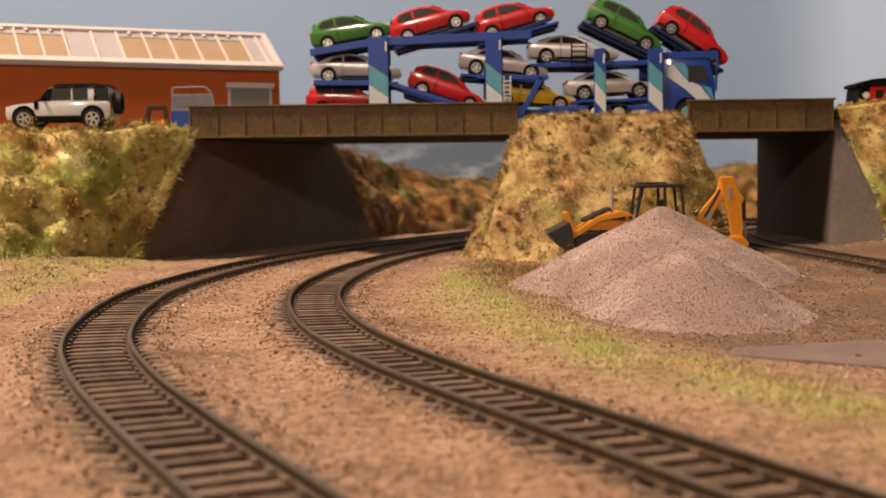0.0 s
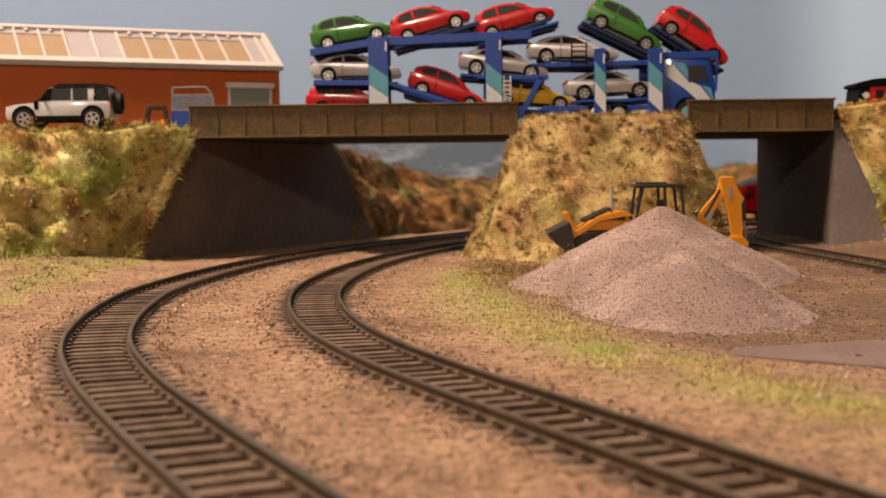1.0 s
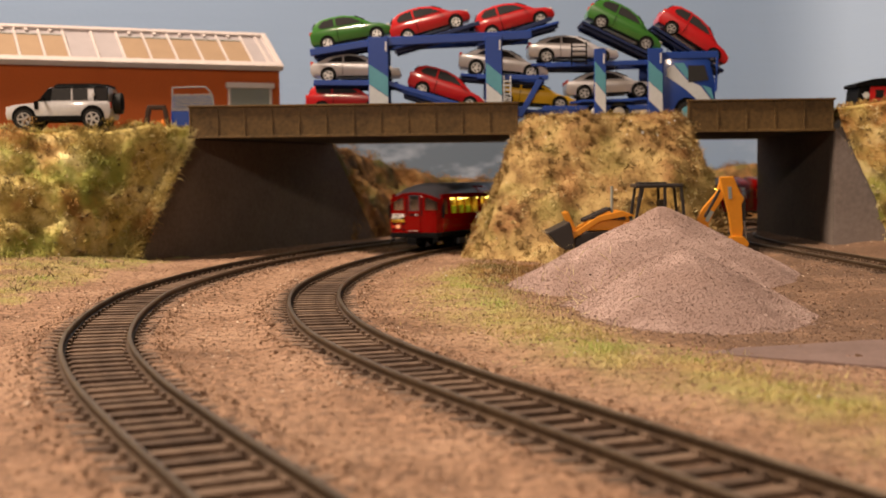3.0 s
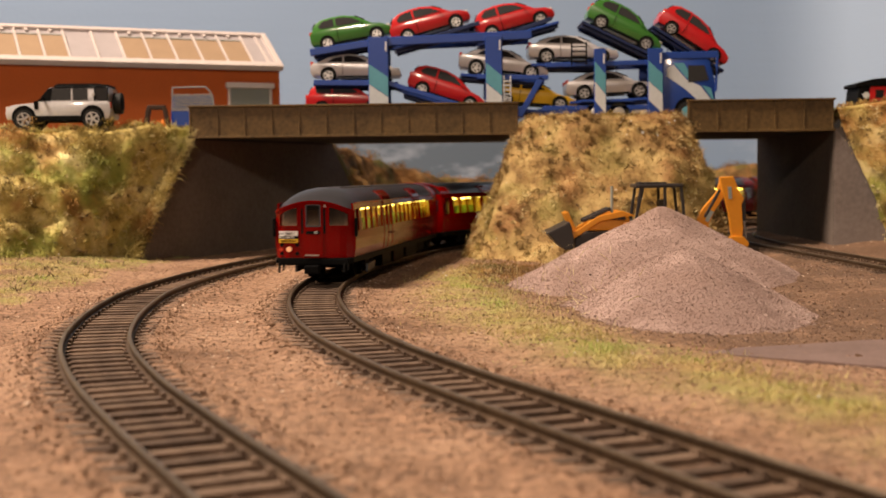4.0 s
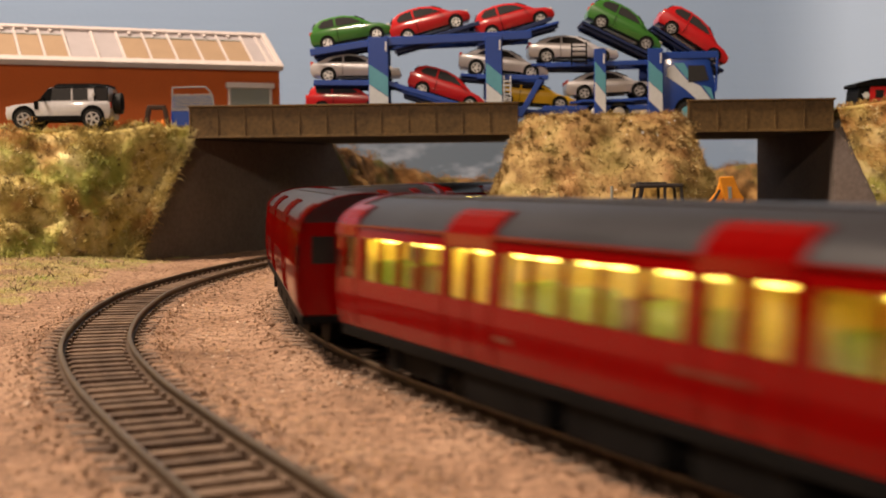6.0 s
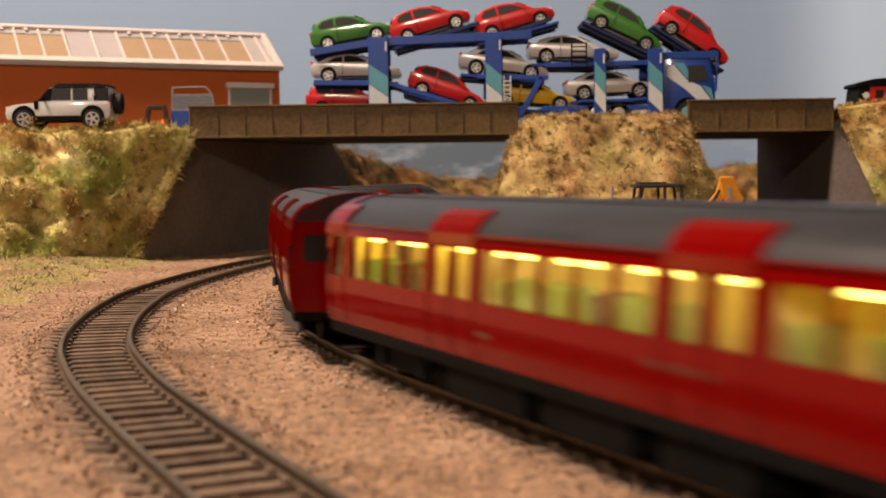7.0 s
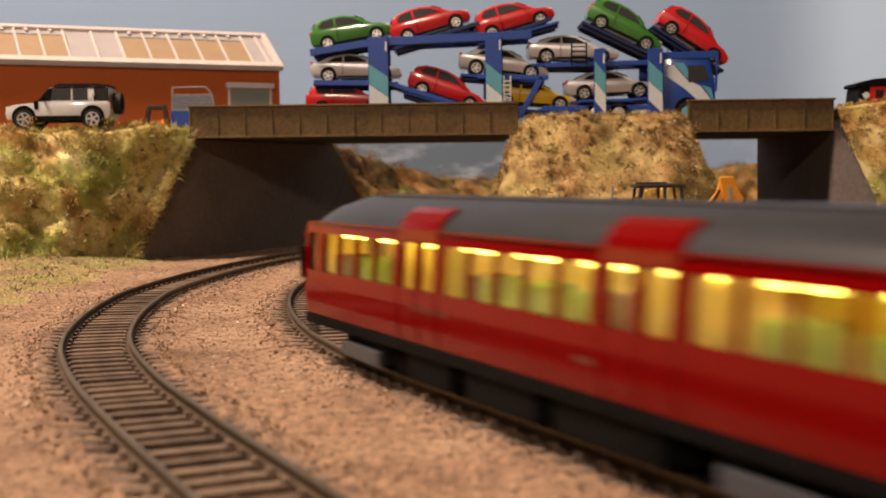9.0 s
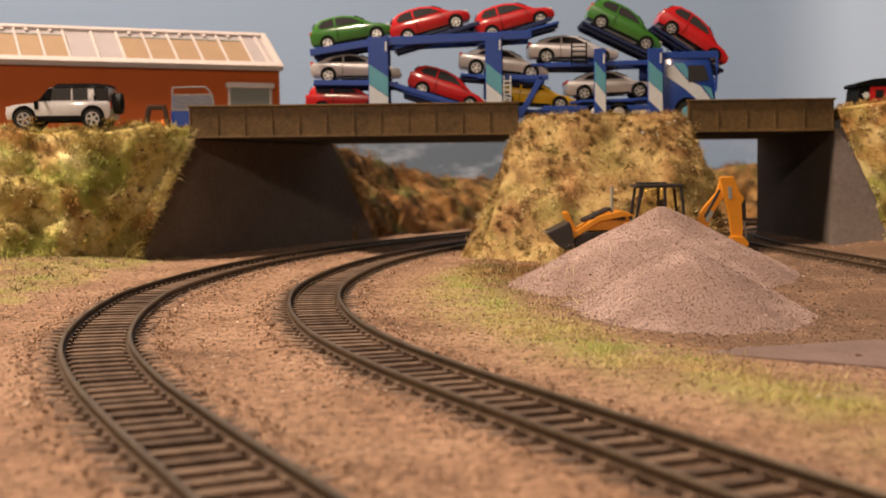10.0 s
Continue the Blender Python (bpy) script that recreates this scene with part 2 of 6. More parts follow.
# ---- lines on the ground ----
def smooth_line(points, step=2.0):
    """An even run of points along a smooth curve through the given ones, in mm."""
    p = np.array(points, float)
    p = np.vstack([2 * p[0] - p[1], p, 2 * p[-1] - p[-2]])
    out = []
    for i in range(1, len(p) - 2):
        u = np.linspace(0, 1, 40, endpoint=False)[:, None]
        a, b, c, d = p[i - 1], p[i], p[i + 1], p[i + 2]
        out.append(0.5 * (2 * b + (c - a) * u + (2 * a - 5 * b + 4 * c - d) * u ** 2 + (3 * b - a - 3 * c + d) * u ** 3))
    q = np.vstack(out + [p[-2][None]])
    s = np.r_[0, np.cumsum(np.linalg.norm(np.diff(q, axis=0), axis=1))]
    t = np.arange(0, s[-1], step)
    return np.stack([np.interp(t, s, q[:, k]) for k in range(q.shape[1])], 1)


# the running line from the far loop to beside the camera, the outer line, the yard line
RUN = smooth_line([(900, 560), (905, 720), (850, 880), (740, 1000), (600, 1075), (460, 1095), (340, 1092), (240, 1062), (158, 1004), (92, 941),
                   (45, 880), (16, 812), (-8, 745), (-27, 680), (-40, 610), (-47, 540), (-48, 480), (-41.5, 415), (-28, 350), (-7, 288), (20, 226), (47.5, 165),
                   (78, 98), (112, 24), (150, -60), (186, -140)], 1.0)
OUTER = smooth_line([(990, 560), (985, 760), (915, 940), (790, 1065), (630, 1145), (460, 1182), (320, 1182), (205, 1145), (112, 1075), (40, 985), (-3, 905),
                     (-36, 835), (-64, 765), (-86, 690), (-101, 620), (-109.5, 550), (-112.5, 490), (-111, 455), (-104, 394), (-92, 334), (-73, 277), (-49.5, 222),
                     (-22, 163), (10, 92), (44, 18), (80, -60), (116, -140)], 1.0)
YARD = smooth_line([(600, 1030), (450, 1048), (330, 1028), (252, 972), (212, 900), (198, 820), (196, 740), (199, 660), (202, 590), (206, 480), (214, 340), (225, 180), (240, 0), (250, -140)], 1.0)


def near_line(line, x, y):
    """Distance in mm from points to a line."""
    sub = line[::6]
    d = np.full(x.shape, 1e9)
    for a, b in sub:
        d = np.minimum(d, (x - a) ** 2 + (y - b) ** 2)
    return np.sqrt(d)


def lumps(x, y, scale, seed=0.0):
    """Smooth noise for arrays of places in mm."""
    f = np.vectorize(lambda a, b: noise.noise((a / scale, b / scale, seed)))
    return f(x, y)


# ---- the room round the layout ----
def build_room():
    for name, c, s, mat, label in (
            ("wall_north", (0, 1750, 350), (4700, 60, 2600), M_PLASTER, "plain cream plaster wall behind the layout"),
            ("wall_south", (0, -3650, 350), (4700, 60, 2600), M_PLASTER, "plain cream plaster wall of the room"),
            ("wall_east", (2330, -950, 350), (60, 5340, 2600), M_PLASTER, "plain cream plaster wall of the room"),
            ("wall_west", (-2330, -950, 350), (60, 5340, 2600), M_PLASTER, "plain cream plaster wall of the room"),
            ("floor", (0, -950, -980), (4700, 5460, 60), M_CARPET, "dark brown carpeted room floor")):
        struct(name, box(B(), c, s), mat, label, name.split("_")[0])
    struct("ceiling", box(B(), (0, -950, 1680), (4700, 5460, 60)), M_PLASTER, "plain cream plaster ceiling of the room", "ceiling")


def sky_paint(tone):
    m, nt, b = nodes_of("painted_sky")
    co = nt.nodes.new("ShaderNodeTexCoord")
    mp = nt.nodes.new("ShaderNodeMapping")
    mp.inputs["Scale"].default_value = (1.0, 1.0, 2.2)
    nt.links.new(co.outputs["Object"], mp.inputs["Vector"])
    n1 = node(nt, "ShaderNodeTexNoise", Scale=11.0, Detail=5.0, Roughness=0.55)
    n2 = node(nt, "ShaderNodeTexNoise", Scale=180.0, Detail=3.0)
    nt.links.new(mp.outputs[0], n1.inputs["Vector"])
    nt.links.new(co.outputs["Object"], n2.inputs["Vector"])
    sep = nt.nodes.new("ShaderNodeSeparateXYZ")
    nt.links.new(co.outputs["Object"], sep.inputs[0])
    low = nt.nodes.new("ShaderNodeMapRange")
    low.inputs["From Min"].default_value, low.inputs["From Max"].default_value = 0.10, 0.03
    nt.links.new(sep.outputs["Z"], low.inputs["Value"])
    cl = ramp(nt, [(0.50, (0, 0, 0)), (0.60, (1, 1, 1))])
    nt.links.new(n1.outputs["Fac"], cl.inputs[0])
    mul = nt.nodes.new("ShaderNodeMath")
    mul.operation = "MULTIPLY"
    nt.links.new(cl.outputs[0], mul.inputs[0])
    nt.links.new(low.outputs[0], mul.inputs[1])
    mx = nt.nodes.new("ShaderNodeMix")
    mx.data_type = "RGBA"
    mx.inputs["B"].default_value = (0.46, 0.54, 0.68, 1)
    # shade behind the long bridge, put into the sky colour low down and leftwards
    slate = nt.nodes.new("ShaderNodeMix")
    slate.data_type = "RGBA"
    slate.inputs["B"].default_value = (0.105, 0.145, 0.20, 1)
    shade_z = nt.nodes.new("ShaderNodeMapRange")
    shade_z.inputs["From Min"].default_value, shade_z.inputs["From Max"].default_value = 0.125, 0.085
    nt.links.new(sep.outputs["Z"], shade_z.inputs["Value"])
    shade_x = nt.nodes.new("ShaderNodeMapRange")
    shade_x.inputs["From Min"].default_value, shade_x.inputs["From Max"].default_value = 0.24, 0.10
    nt.links.new(sep.outputs["X"], shade_x.inputs["Value"])
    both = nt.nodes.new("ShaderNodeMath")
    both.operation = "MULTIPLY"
    nt.links.new(shade_z.outputs[0], both.inputs[0])
    nt.links.new(shade_x.outputs[0], both.inputs[1])
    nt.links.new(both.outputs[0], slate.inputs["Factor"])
    # lamplight on the turned right end, put into the colour as a lighter ramp
    pale = ramp(nt, [(0.0, (0.25 * tone, 0.355 * tone, 0.53 * tone)), (0.55, (0.285 * tone, 0.395 * tone, 0.575 * tone)), (1.0, (0.36 * tone, 0.485 * tone, 0.68 * tone))])
    side = nt.nodes.new("ShaderNodeMapRange")
    side.inputs["From Min"].default_value, side.inputs["From Max"].default_value = 0.33, 0.45
    nt.links.new(sep.outputs["X"], side.inputs["Value"])
    nt.links.new(side.outputs[0], pale.inputs[0])
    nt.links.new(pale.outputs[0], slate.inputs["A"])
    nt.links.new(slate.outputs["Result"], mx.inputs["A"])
    nt.links.new(mul.outputs[0], mx.inputs["Factor"])
    nt.links.new(mx.outputs["Result"], b.inputs["Base Color"])
    b.inputs["Roughness"].default_value = 0.8
    bp = node(nt, "ShaderNodeBump", Strength=0.15, Distance=0.001)
    nt.links.new(n2.outputs["Fac"], bp.inputs["Height"])
    mp2 = nt.nodes.new("ShaderNodeMapping")
    mp2.inputs["Scale"].default_value = (2.0, 2.0, 38.0)
    mp2.inputs["Rotation"].default_value = (0.0, 0.05, 0.0)
    nt.links.new(co.outputs["Object"], mp2.inputs["Vector"])
    n3 = node(nt, "ShaderNodeTexNoise", Scale=1.6, Detail=3.0, Roughness=0.55)
    nt.links.new(mp2.outputs[0], n3.inputs["Vector"])
    bp2 = node(nt, "ShaderNodeBump", Strength=0.1, Distance=0.004)
    nt.links.new(n3.outputs["Fac"], bp2.inputs["Height"])
    nt.links.new(bp.outputs[0], bp2.inputs["Normal"])
    nt.links.new(bp2.outputs[0], b.inputs["Normal"])
    return m


def build_backdrop():
    """One painted sky sheet behind the layout, coved towards the viewer at its corner."""
    cx, cy, r, turn = 368.0, 1434.0, 150.0, radians(38)
    line = [(-1300.0, cy), (-600.0, cy), (0.0, cy), (200.0, cy)]
    line += [(cx + r * math.sin(a), cy - r * (1 - math.cos(a))) for a in np.linspace(0, turn, 13)]
    x, y = line[-1]
    line.append((x + 720 * math.cos(turn), y - 720 * math.sin(turn)))
    bm = B()
    rows = []
    for k, (px, py) in enumerate(line):
        a, b = line[max(k - 1, 0)], line[min(k + 1, len(line) - 1)]
        d = Vector((b[0] - a[0], b[1] - a[1])).normalized()
        rows.append([bm.verts.new(((px - d.y * o) * MM, (py + d.x * o) * MM, z * MM)) for o, z in ((0, -50), (0, 510), (8, 510), (8, -50))])
    for p, q in zip(rows, rows[1:]):
        for n in range(4):
            bm.faces.new((p[n], q[n], q[(n + 1) % 4], p[(n + 1) % 4]))
    bm.faces.new(rows[0]), bm.faces.new(rows[-1][::-1])
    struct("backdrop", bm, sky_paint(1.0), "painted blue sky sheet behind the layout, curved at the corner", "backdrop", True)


# ---- the ground ----
def right_of_run(x, y):
    """1 on the heap's side of the running line."""
    part_line = RUN[RUN[:, 1] < 760]
    part_line = part_line[(part_line[:, 0] < 250)][::-1]
    return (x > np.interp(y, part_line[:, 1], part_line[:, 0])).astype(float)


def ground_height(x, y):
    """Height in mm of the baseboard's scenery, before the banks."""
    z = 1.1 * lumps(x, y, 40, 1.0) + 0.5 * lumps(x, y, 11, 2.0) + 0.45 * lumps(x, y, 4.5, 3.0)
    for line in (RUN, OUTER, YARD):
        d = near_line(line, x, y)
        k = np.clip((d - 15) / 12, 0, 1)
        shoulder = np.clip((d - 9.6) / 3.0, 0, 1) * (1 - np.clip((d - 17) / 8, 0, 1))
        z = z * (0.15 + 0.85 * k) + 0.5 * (1 - k) + shoulder * (0.95 + 0.9 * lumps(x, y, 3.4, 21.0))
    d = near_line(RUN, x, y)
    inside = np.exp(-((d - 56) / 21.0) ** 2) * right_of_run(x, y) * np.clip((y - 150) / 80, 0, 1)
    z = z + 2.0 * inside * (y < 700)
    apron = np.exp(-((x - 142) / 42.0) ** 2 - ((y - 535) / 75.0) ** 2) * np.clip((near_line(YARD, x, y) - 16) / 22, 0, 1)
    z = z + 7.0 * apron
    z = z + 8.0 * np.exp(-((x - 255) / 34.0) ** 2) * np.clip((y - 700) / 50, 0, 1) * np.clip((960 - y) / 60, 0, 1)
    z = z + 7.0 * np.clip((-150 - x) / 60, 0, 1) * np.clip((y - 420) / 200, 0, 1)
    return z


def build_ground():
    xs = np.r_[np.arange(-1300, -320, 28), np.arange(-320, -160, 4.0), np.arange(-160, 200, 2.5), np.arange(200, 330, 4.0), np.arange(330, 1301, 28)]
    ys = np.r_[np.arange(-160, 120, 8), np.arange(120, 600, 2.5), np.arange(600, 900, 4.0), np.arange(900, 1441, 14)]
    gx, gy = np.meshgrid(xs, ys)
    gz = ground_height(gx, gy)
    verts = np.stack([gx.ravel(), gy.ravel(), gz.ravel()], 1) * MM
    w, h = len(xs), len(ys)
    faces = [(j * w + i, j * w + i + 1, (j + 1) * w + i + 1, (j + 1) * w + i) for j in range(h - 1) for i in range(w - 1)]
    m, nt, b = nodes_of("sandy_ground")
    co = nt.nodes.new("ShaderNodeTexCoord")
    n1 = node(nt, "ShaderNodeTexNoise", Scale=22.0, Detail=4.0, Roughness=0.6)
    n2 = node(nt, "ShaderNodeTexNoise", Scale=330.0, Detail=4.0, Roughness=0.7)
    n3 = node(nt, "ShaderNodeTexVoronoi", Scale=900.0)
    for n in (n1, n2, n3):
        nt.links.new(co.outputs["Object"], n.inputs["Vector"])
    c1 = ramp(nt, [(0.30, (0.19, 0.105, 0.060)), (0.48, (0.31, 0.185, 0.115)), (0.70, (0.39, 0.25, 0.165))])
    c2 = ramp(nt, [(0.34, (0.35, 0.30, 0.27)), (0.46, (0.88, 0.87, 0.85)), (0.64, (1.28, 1.26, 1.24))])
    nt.links.new(n1.outputs["Fac"], c1.inputs[0])
    nt.links.new(n2.outputs["Fac"], c2.inputs[0])
    mx = nt.nodes.new("ShaderNodeMix")
    mx.data_type, mx.blend_type = "RGBA", "MULTIPLY"
    mx.inputs["Factor"].default_value = 1.0
    nt.links.new(c1.outputs[0], mx.inputs["A"])
    nt.links.new(c2.outputs[0], mx.inputs["B"])
    # grassed and earthy stretches, and the shade painted between the sleepers
    at = nt.nodes.new("ShaderNodeAttribute")
    at.attribute_name = "grass"
    gmix = nt.nodes.new("ShaderNodeMix")
    gmix.data_type = "RGBA"
    c3 = ramp(nt, [(0.35, (0.38, 0.26, 0.10)), (0.52, (0.30, 0.29, 0.075)), (0.66, (0.42, 0.30, 0.13))])
    nt.links.new(n1.outputs["Fac"], c3.inputs[0])
    nt.links.new(mx.outputs["Result"], gmix.inputs["A"])
    nt.links.new(c3.outputs[0], gmix.inputs["B"])
    nt.links.new(at.outputs["Fac"], gmix.inputs["Factor"])
    at2 = nt.nodes.new("ShaderNodeAttribute")
    at2.attribute_name = "earth_and_shade"
    emix = nt.nodes.new("ShaderNodeMix")
    emix.data_type = "RGBA"
    emix.inputs["B"].default_value = (0.14, 0.08, 0.047, 1)
    nt.links.new(gmix.outputs["Result"], emix.inputs["A"])
    nt.links.new(at2.outputs["Fac"], emix.inputs["Factor"])
    nt.links.new(emix.outputs["Result"], b.inputs["Base Color"])
    b.inputs["Roughness"].default_value = 0.9
    bp = node(nt, "ShaderNodeBump", Strength=1.0, Distance=0.0022)
    nt.links.new(n2.outputs["Fac"], bp.inputs["Height"])
    bp2 = node(nt, "ShaderNodeBump", Strength=0.5, Distance=0.0006)
    nt.links.new(n3.outputs["Distance"], bp2.inputs["Height"])
    nt.links.new(bp.outputs[0], bp2.inputs["Normal"])
    nt.links.new(bp2.outputs[0], b.inputs["Normal"])
    me = raw("ground", verts.tolist(), faces, m, True)
    g = grass_amount(gx, gy) * np.clip(0.75 + 0.9 * lumps(gx, gy, 14, 7.0), 0, 1)
    me.attributes.new("grass", "FLOAT", "POINT").data.foreach_set("value", g.ravel().astype(np.float32))
    e = np.clip((near_line(RUN, gx, gy) - 75) / 30, 0, 1) * (gx > 20) * (gy > 330) * (1 - g) * np.clip(0.8 + lumps(gx, gy, 25, 4.0), 0, 0.9)
    # shadowed gaps between the sleepers, darkened by colour along each track
    for line in (RUN, OUTER, YARD):
        e = np.maximum(e, 0.75 * (1 - np.clip((near_line(line, gx, gy) - 10) / 6, 0, 1)))
    e = np.maximum(e, np.clip((-165 - gx) / 30, 0, 1) * np.clip((gy - 430) / 60, 0, 1) * np.clip(0.3 + lumps(gx, gy, 18, 5.0), 0, 0.7))
    me.attributes.new("earth_and_shade", "FLOAT", "POINT").data.foreach_set("value", e.ravel().astype(np.float32))
    struct("ground", me, m, "sandy brown model ground with grass strips", "ground")
    struct("baseboard", box(B(), (0, 640, -477), (2596, 1596, 946), 2), M_WOOD, "plain wooden base carrying the scenery", "baseboard")


def grass_amount(x, y):
    """How grassy the ground is, 0 to 1."""
    d = near_line(RUN, x, y)
    a = np.exp(-((d - 58 - 5 * lumps(x, y, 30, 3.0)) / 17.0) ** 2) * right_of_run(x, y) * np.clip((y - 120) / 60, 0, 1) * np.clip((640 - y) / 70, 0, 1)
    edge = -158 + 8 * (y - 505) / 235 + 12 * lumps(x, y, 30, 8.0)
    b = np.clip((edge - x) / 14, 0, 1) * np.clip((y - 450) / 40, 0, 1) * (y < 760) * np.clip(0.85 + lumps(x, y, 22, 9.0), 0, 1)
    return np.clip(np.maximum(a, b), 0, 1)


def specks(name, pts, normals, size, mat, label, category, flat=1.0, seed=1):
    """Small four-sided stones at the given places (mm), as one mesh of stuff."""
    rng = np.random.default_rng(seed)
    n = len(pts)
    base = np.array([(1, 1, 1), (-1, -1, 1), (-1, 1, -1), (1, -1, -1)], float)
    q = rng.normal(size=(n, 4))
    q /= np.linalg.norm(q, axis=1)[:, None]
    w, x, y, z = q.T
    r = np.stack([1 - 2 * (y * y + z * z), 2 * (x * y - z * w), 2 * (x * z + y * w), 2 * (x * y + z * w), 1 - 2 * (x * x + z * z), 2 * (y * z - x * w),
                  2 * (x * z - y * w), 2 * (y * z + x * w), 1 - 2 * (x * x + y * y)], 1).reshape(n, 3, 3)
    s = size * np.exp(rng.normal(0, 0.4, n)) * 0.5
    v = np.einsum("nij,kj->nki", r, base) * s[:, None, None]
    v[:, :, 2] *= flat
    v = (v + pts[:, None, :] + normals[:, None, :] * (0.2 * s)[:, None, None]).reshape(-1, 3) * MM
    i = np.arange(n)[:, None] * 4
    f = np.concatenate([i + np.array(t) for t in ((0, 2, 1), (0, 1, 3), (0, 3, 2), (1, 2, 3))])
    return struct(name, raw(name, v.tolist(), f.tolist(), mat), mat, label, category, kind="stuff")


def fibres(name, pts, normals, length, width, mat, label, category, lean=0.8, seed=1):
    """Short bent fibres rooted at the given places (mm), as one mesh of stuff."""
    rng = np.random.default_rng(seed)
    n = len(pts)
    d = normals + rng.normal(0, lean, (n, 3))
    d /= np.linalg.norm(d, axis=1)[:, None]
    side = np.cross(d, rng.normal(size=(n, 3)))
    side /= np.linalg.norm(side, axis=1)[:, None]
    ln = length * np.exp(rng.normal(0, 0.35, n))[:, None]
    wd = (width * rng.uniform(0.6, 1.3, n))[:, None]
    bend = rng.normal(0, 0.35, (n, 3)) * ln
    p = pts - normals * 0.3
    mid = p + d * ln * 0.5
    tip = p + d * ln + bend * 0.6
    v = np.stack([p - side * wd, p + side * wd, mid + side * wd * 0.8, mid - side * wd * 0.8, tip], 1).reshape(-1, 3) * MM
    i = np.arange(n) * 5
    f = [t for k in i.tolist() for t in ((k, k + 1, k + 2, k + 3), (k + 3, k + 2, k + 4))]
    return struct(name, raw(name, v.tolist(), f, mat), mat, label, category, kind="stuff")


def scatter(bm_mesh, n, seed, keep=None):
    """Places and normals spread evenly by area over a mesh, in mm."""
    rng = np.random.default_rng(seed)
    me = bm_mesh
    me.calc_loop_triangles()
    co = np.empty(len(me.vertices) * 3)
    me.vertices.foreach_get("co", co)
    co = co.reshape(-1, 3)
    tri = np.empty(len(me.loop_triangles) * 3, dtype=np.int32)
    me.loop_triangles.foreach_get("vertices", tri)
    tri = tri.reshape(-1, 3)
    a, b, c = co[tri[:, 0]], co[tri[:, 1]], co[tri[:, 2]]
    nrm = np.cross(b - a, c - a)
    area = np.linalg.norm(nrm, axis=1)
    nrm = nrm / np.maximum(area, 1e-12)[:, None]
    nrm[nrm[:, 2] < 0] *= -1
    if keep is not None:
        area = area * keep((a + b + c) / 3 * 1000)
    pick = rng.choice(len(tri), n, p=area / area.sum())
    u, v = rng.random((2, n))
    flip = u + v > 1
    u[flip], v[flip] = 1 - u[flip], 1 - v[flip]
    p = a[pick] + u[:, None] * (b - a)[pick] + v[:, None] * (c - a)[pick]
    return p * 1000, nrm[pick]


# ---- banks ----
def bank_mesh(name, foot, crest, back, mat, rough=5.0, seed=0.0, n=80, rise=None):
    """A slope from a foot line up to a crest line, then level to a back line; each is a run of (x, y, z) in mm."""
    def even(line):
        p = np.array(line, float)
        s = np.r_[0, np.cumsum(np.linalg.norm(np.diff(p, axis=0), axis=1))]
        t = np.linspace(0, s[-1], n)
        return np.stack([np.interp(t, s, p[:, k]) for k in range(3)], 1)
    f, c, b = even(foot), even(crest), even(back)
    rows, count = [], 56
    for u in np.linspace(0, 1, count):
        h = rise(u) if rise else u + 0.10 * math.sin(2 * math.pi * u)
        r = f + (c - f) * u
        r[:, 2] = f[:, 2] + (c[:, 2] - f[:, 2]) * h
        rows.append(r)
    for u in np.linspace(0, 1, 10)[1:]:
        rows.append(c + (b - c) * u)
    v = np.array(rows)
    k = np.clip(np.arange(len(rows)) / 7.0, 0, 1)[:, None]
    flat = np.where(np.arange(len(rows)) > count + 1, 0.25, 1.0)[:, None]
    f3 = np.vectorize(lambda x, y, z, s: noise.noise((x / s, y / s, z / s + seed)))
    off = (f3(v[..., 0], v[..., 1], v[..., 2], 28.0) * rough + f3(v[..., 0], v[..., 1], v[..., 2], 11.0) * rough * 0.55 + f3(v[..., 0], v[..., 1], v[..., 2], 5.0) * rough * 0.12) * k * flat
    rows_i = np.arange(len(rows))[:, None]
    off = off * (1 - 0.6 * np.exp(-((rows_i - count + 1) / 6.0) ** 2))
    v[..., 2] += off * 0.7
    v[..., 1] -= off * 0.7
    h, w = v.shape[:2]
    faces = [(j * w + i, j * w + i + 1, (j + 1) * w + i + 1, (j + 1) * w + i) for j in range(h - 1) for i in range(w - 1)]
    return raw(name, (v.reshape(-1, 3) * MM).tolist(), faces, mat, True)


def tufts(me, n, k, mat, label, seed, keep=None):
    """Bunches of k fibres at n places on a bank."""
    rng = np.random.default_rng(seed)
    p, nr = scatter(me, n, seed, keep)
    size = np.repeat(np.exp(rng.normal(0, 0.5, n)), k)[:, None]
    p = np.repeat(p, k, 0) + rng.normal(0, 1.0, (n * k, 3)) * (1.0, 1.0, 0.6) * size
    fibres("turf_tufts", p, np.repeat(nr, k, 0), 1.9, 0.16, mat, label, "grass", 0.9, seed)


def clumps(me, n, k, mat, label, seed, keep=None, size=3.0):
    """Rounded bushy clumps of k fibres standing out from a bank."""
    rng = np.random.default_rng(seed)
    p, nr = scatter(me, n, seed, keep)
    big = np.repeat(size * np.exp(rng.normal(0, 0.35, n)), k)[:, None]
    nr = np.repeat(nr, k, 0)
    d = rng.normal(size=(n * k, 3)) + nr * 0.9
    d /= np.linalg.norm(d, axis=1)[:, None]
    q = np.repeat(p, k, 0) + d * big * rng.uniform(0.45, 1.0, (n * k, 1))
    fibres("turf_clumps", q, d, 1.6, 0.22, mat, label, "grass", 0.7, seed)


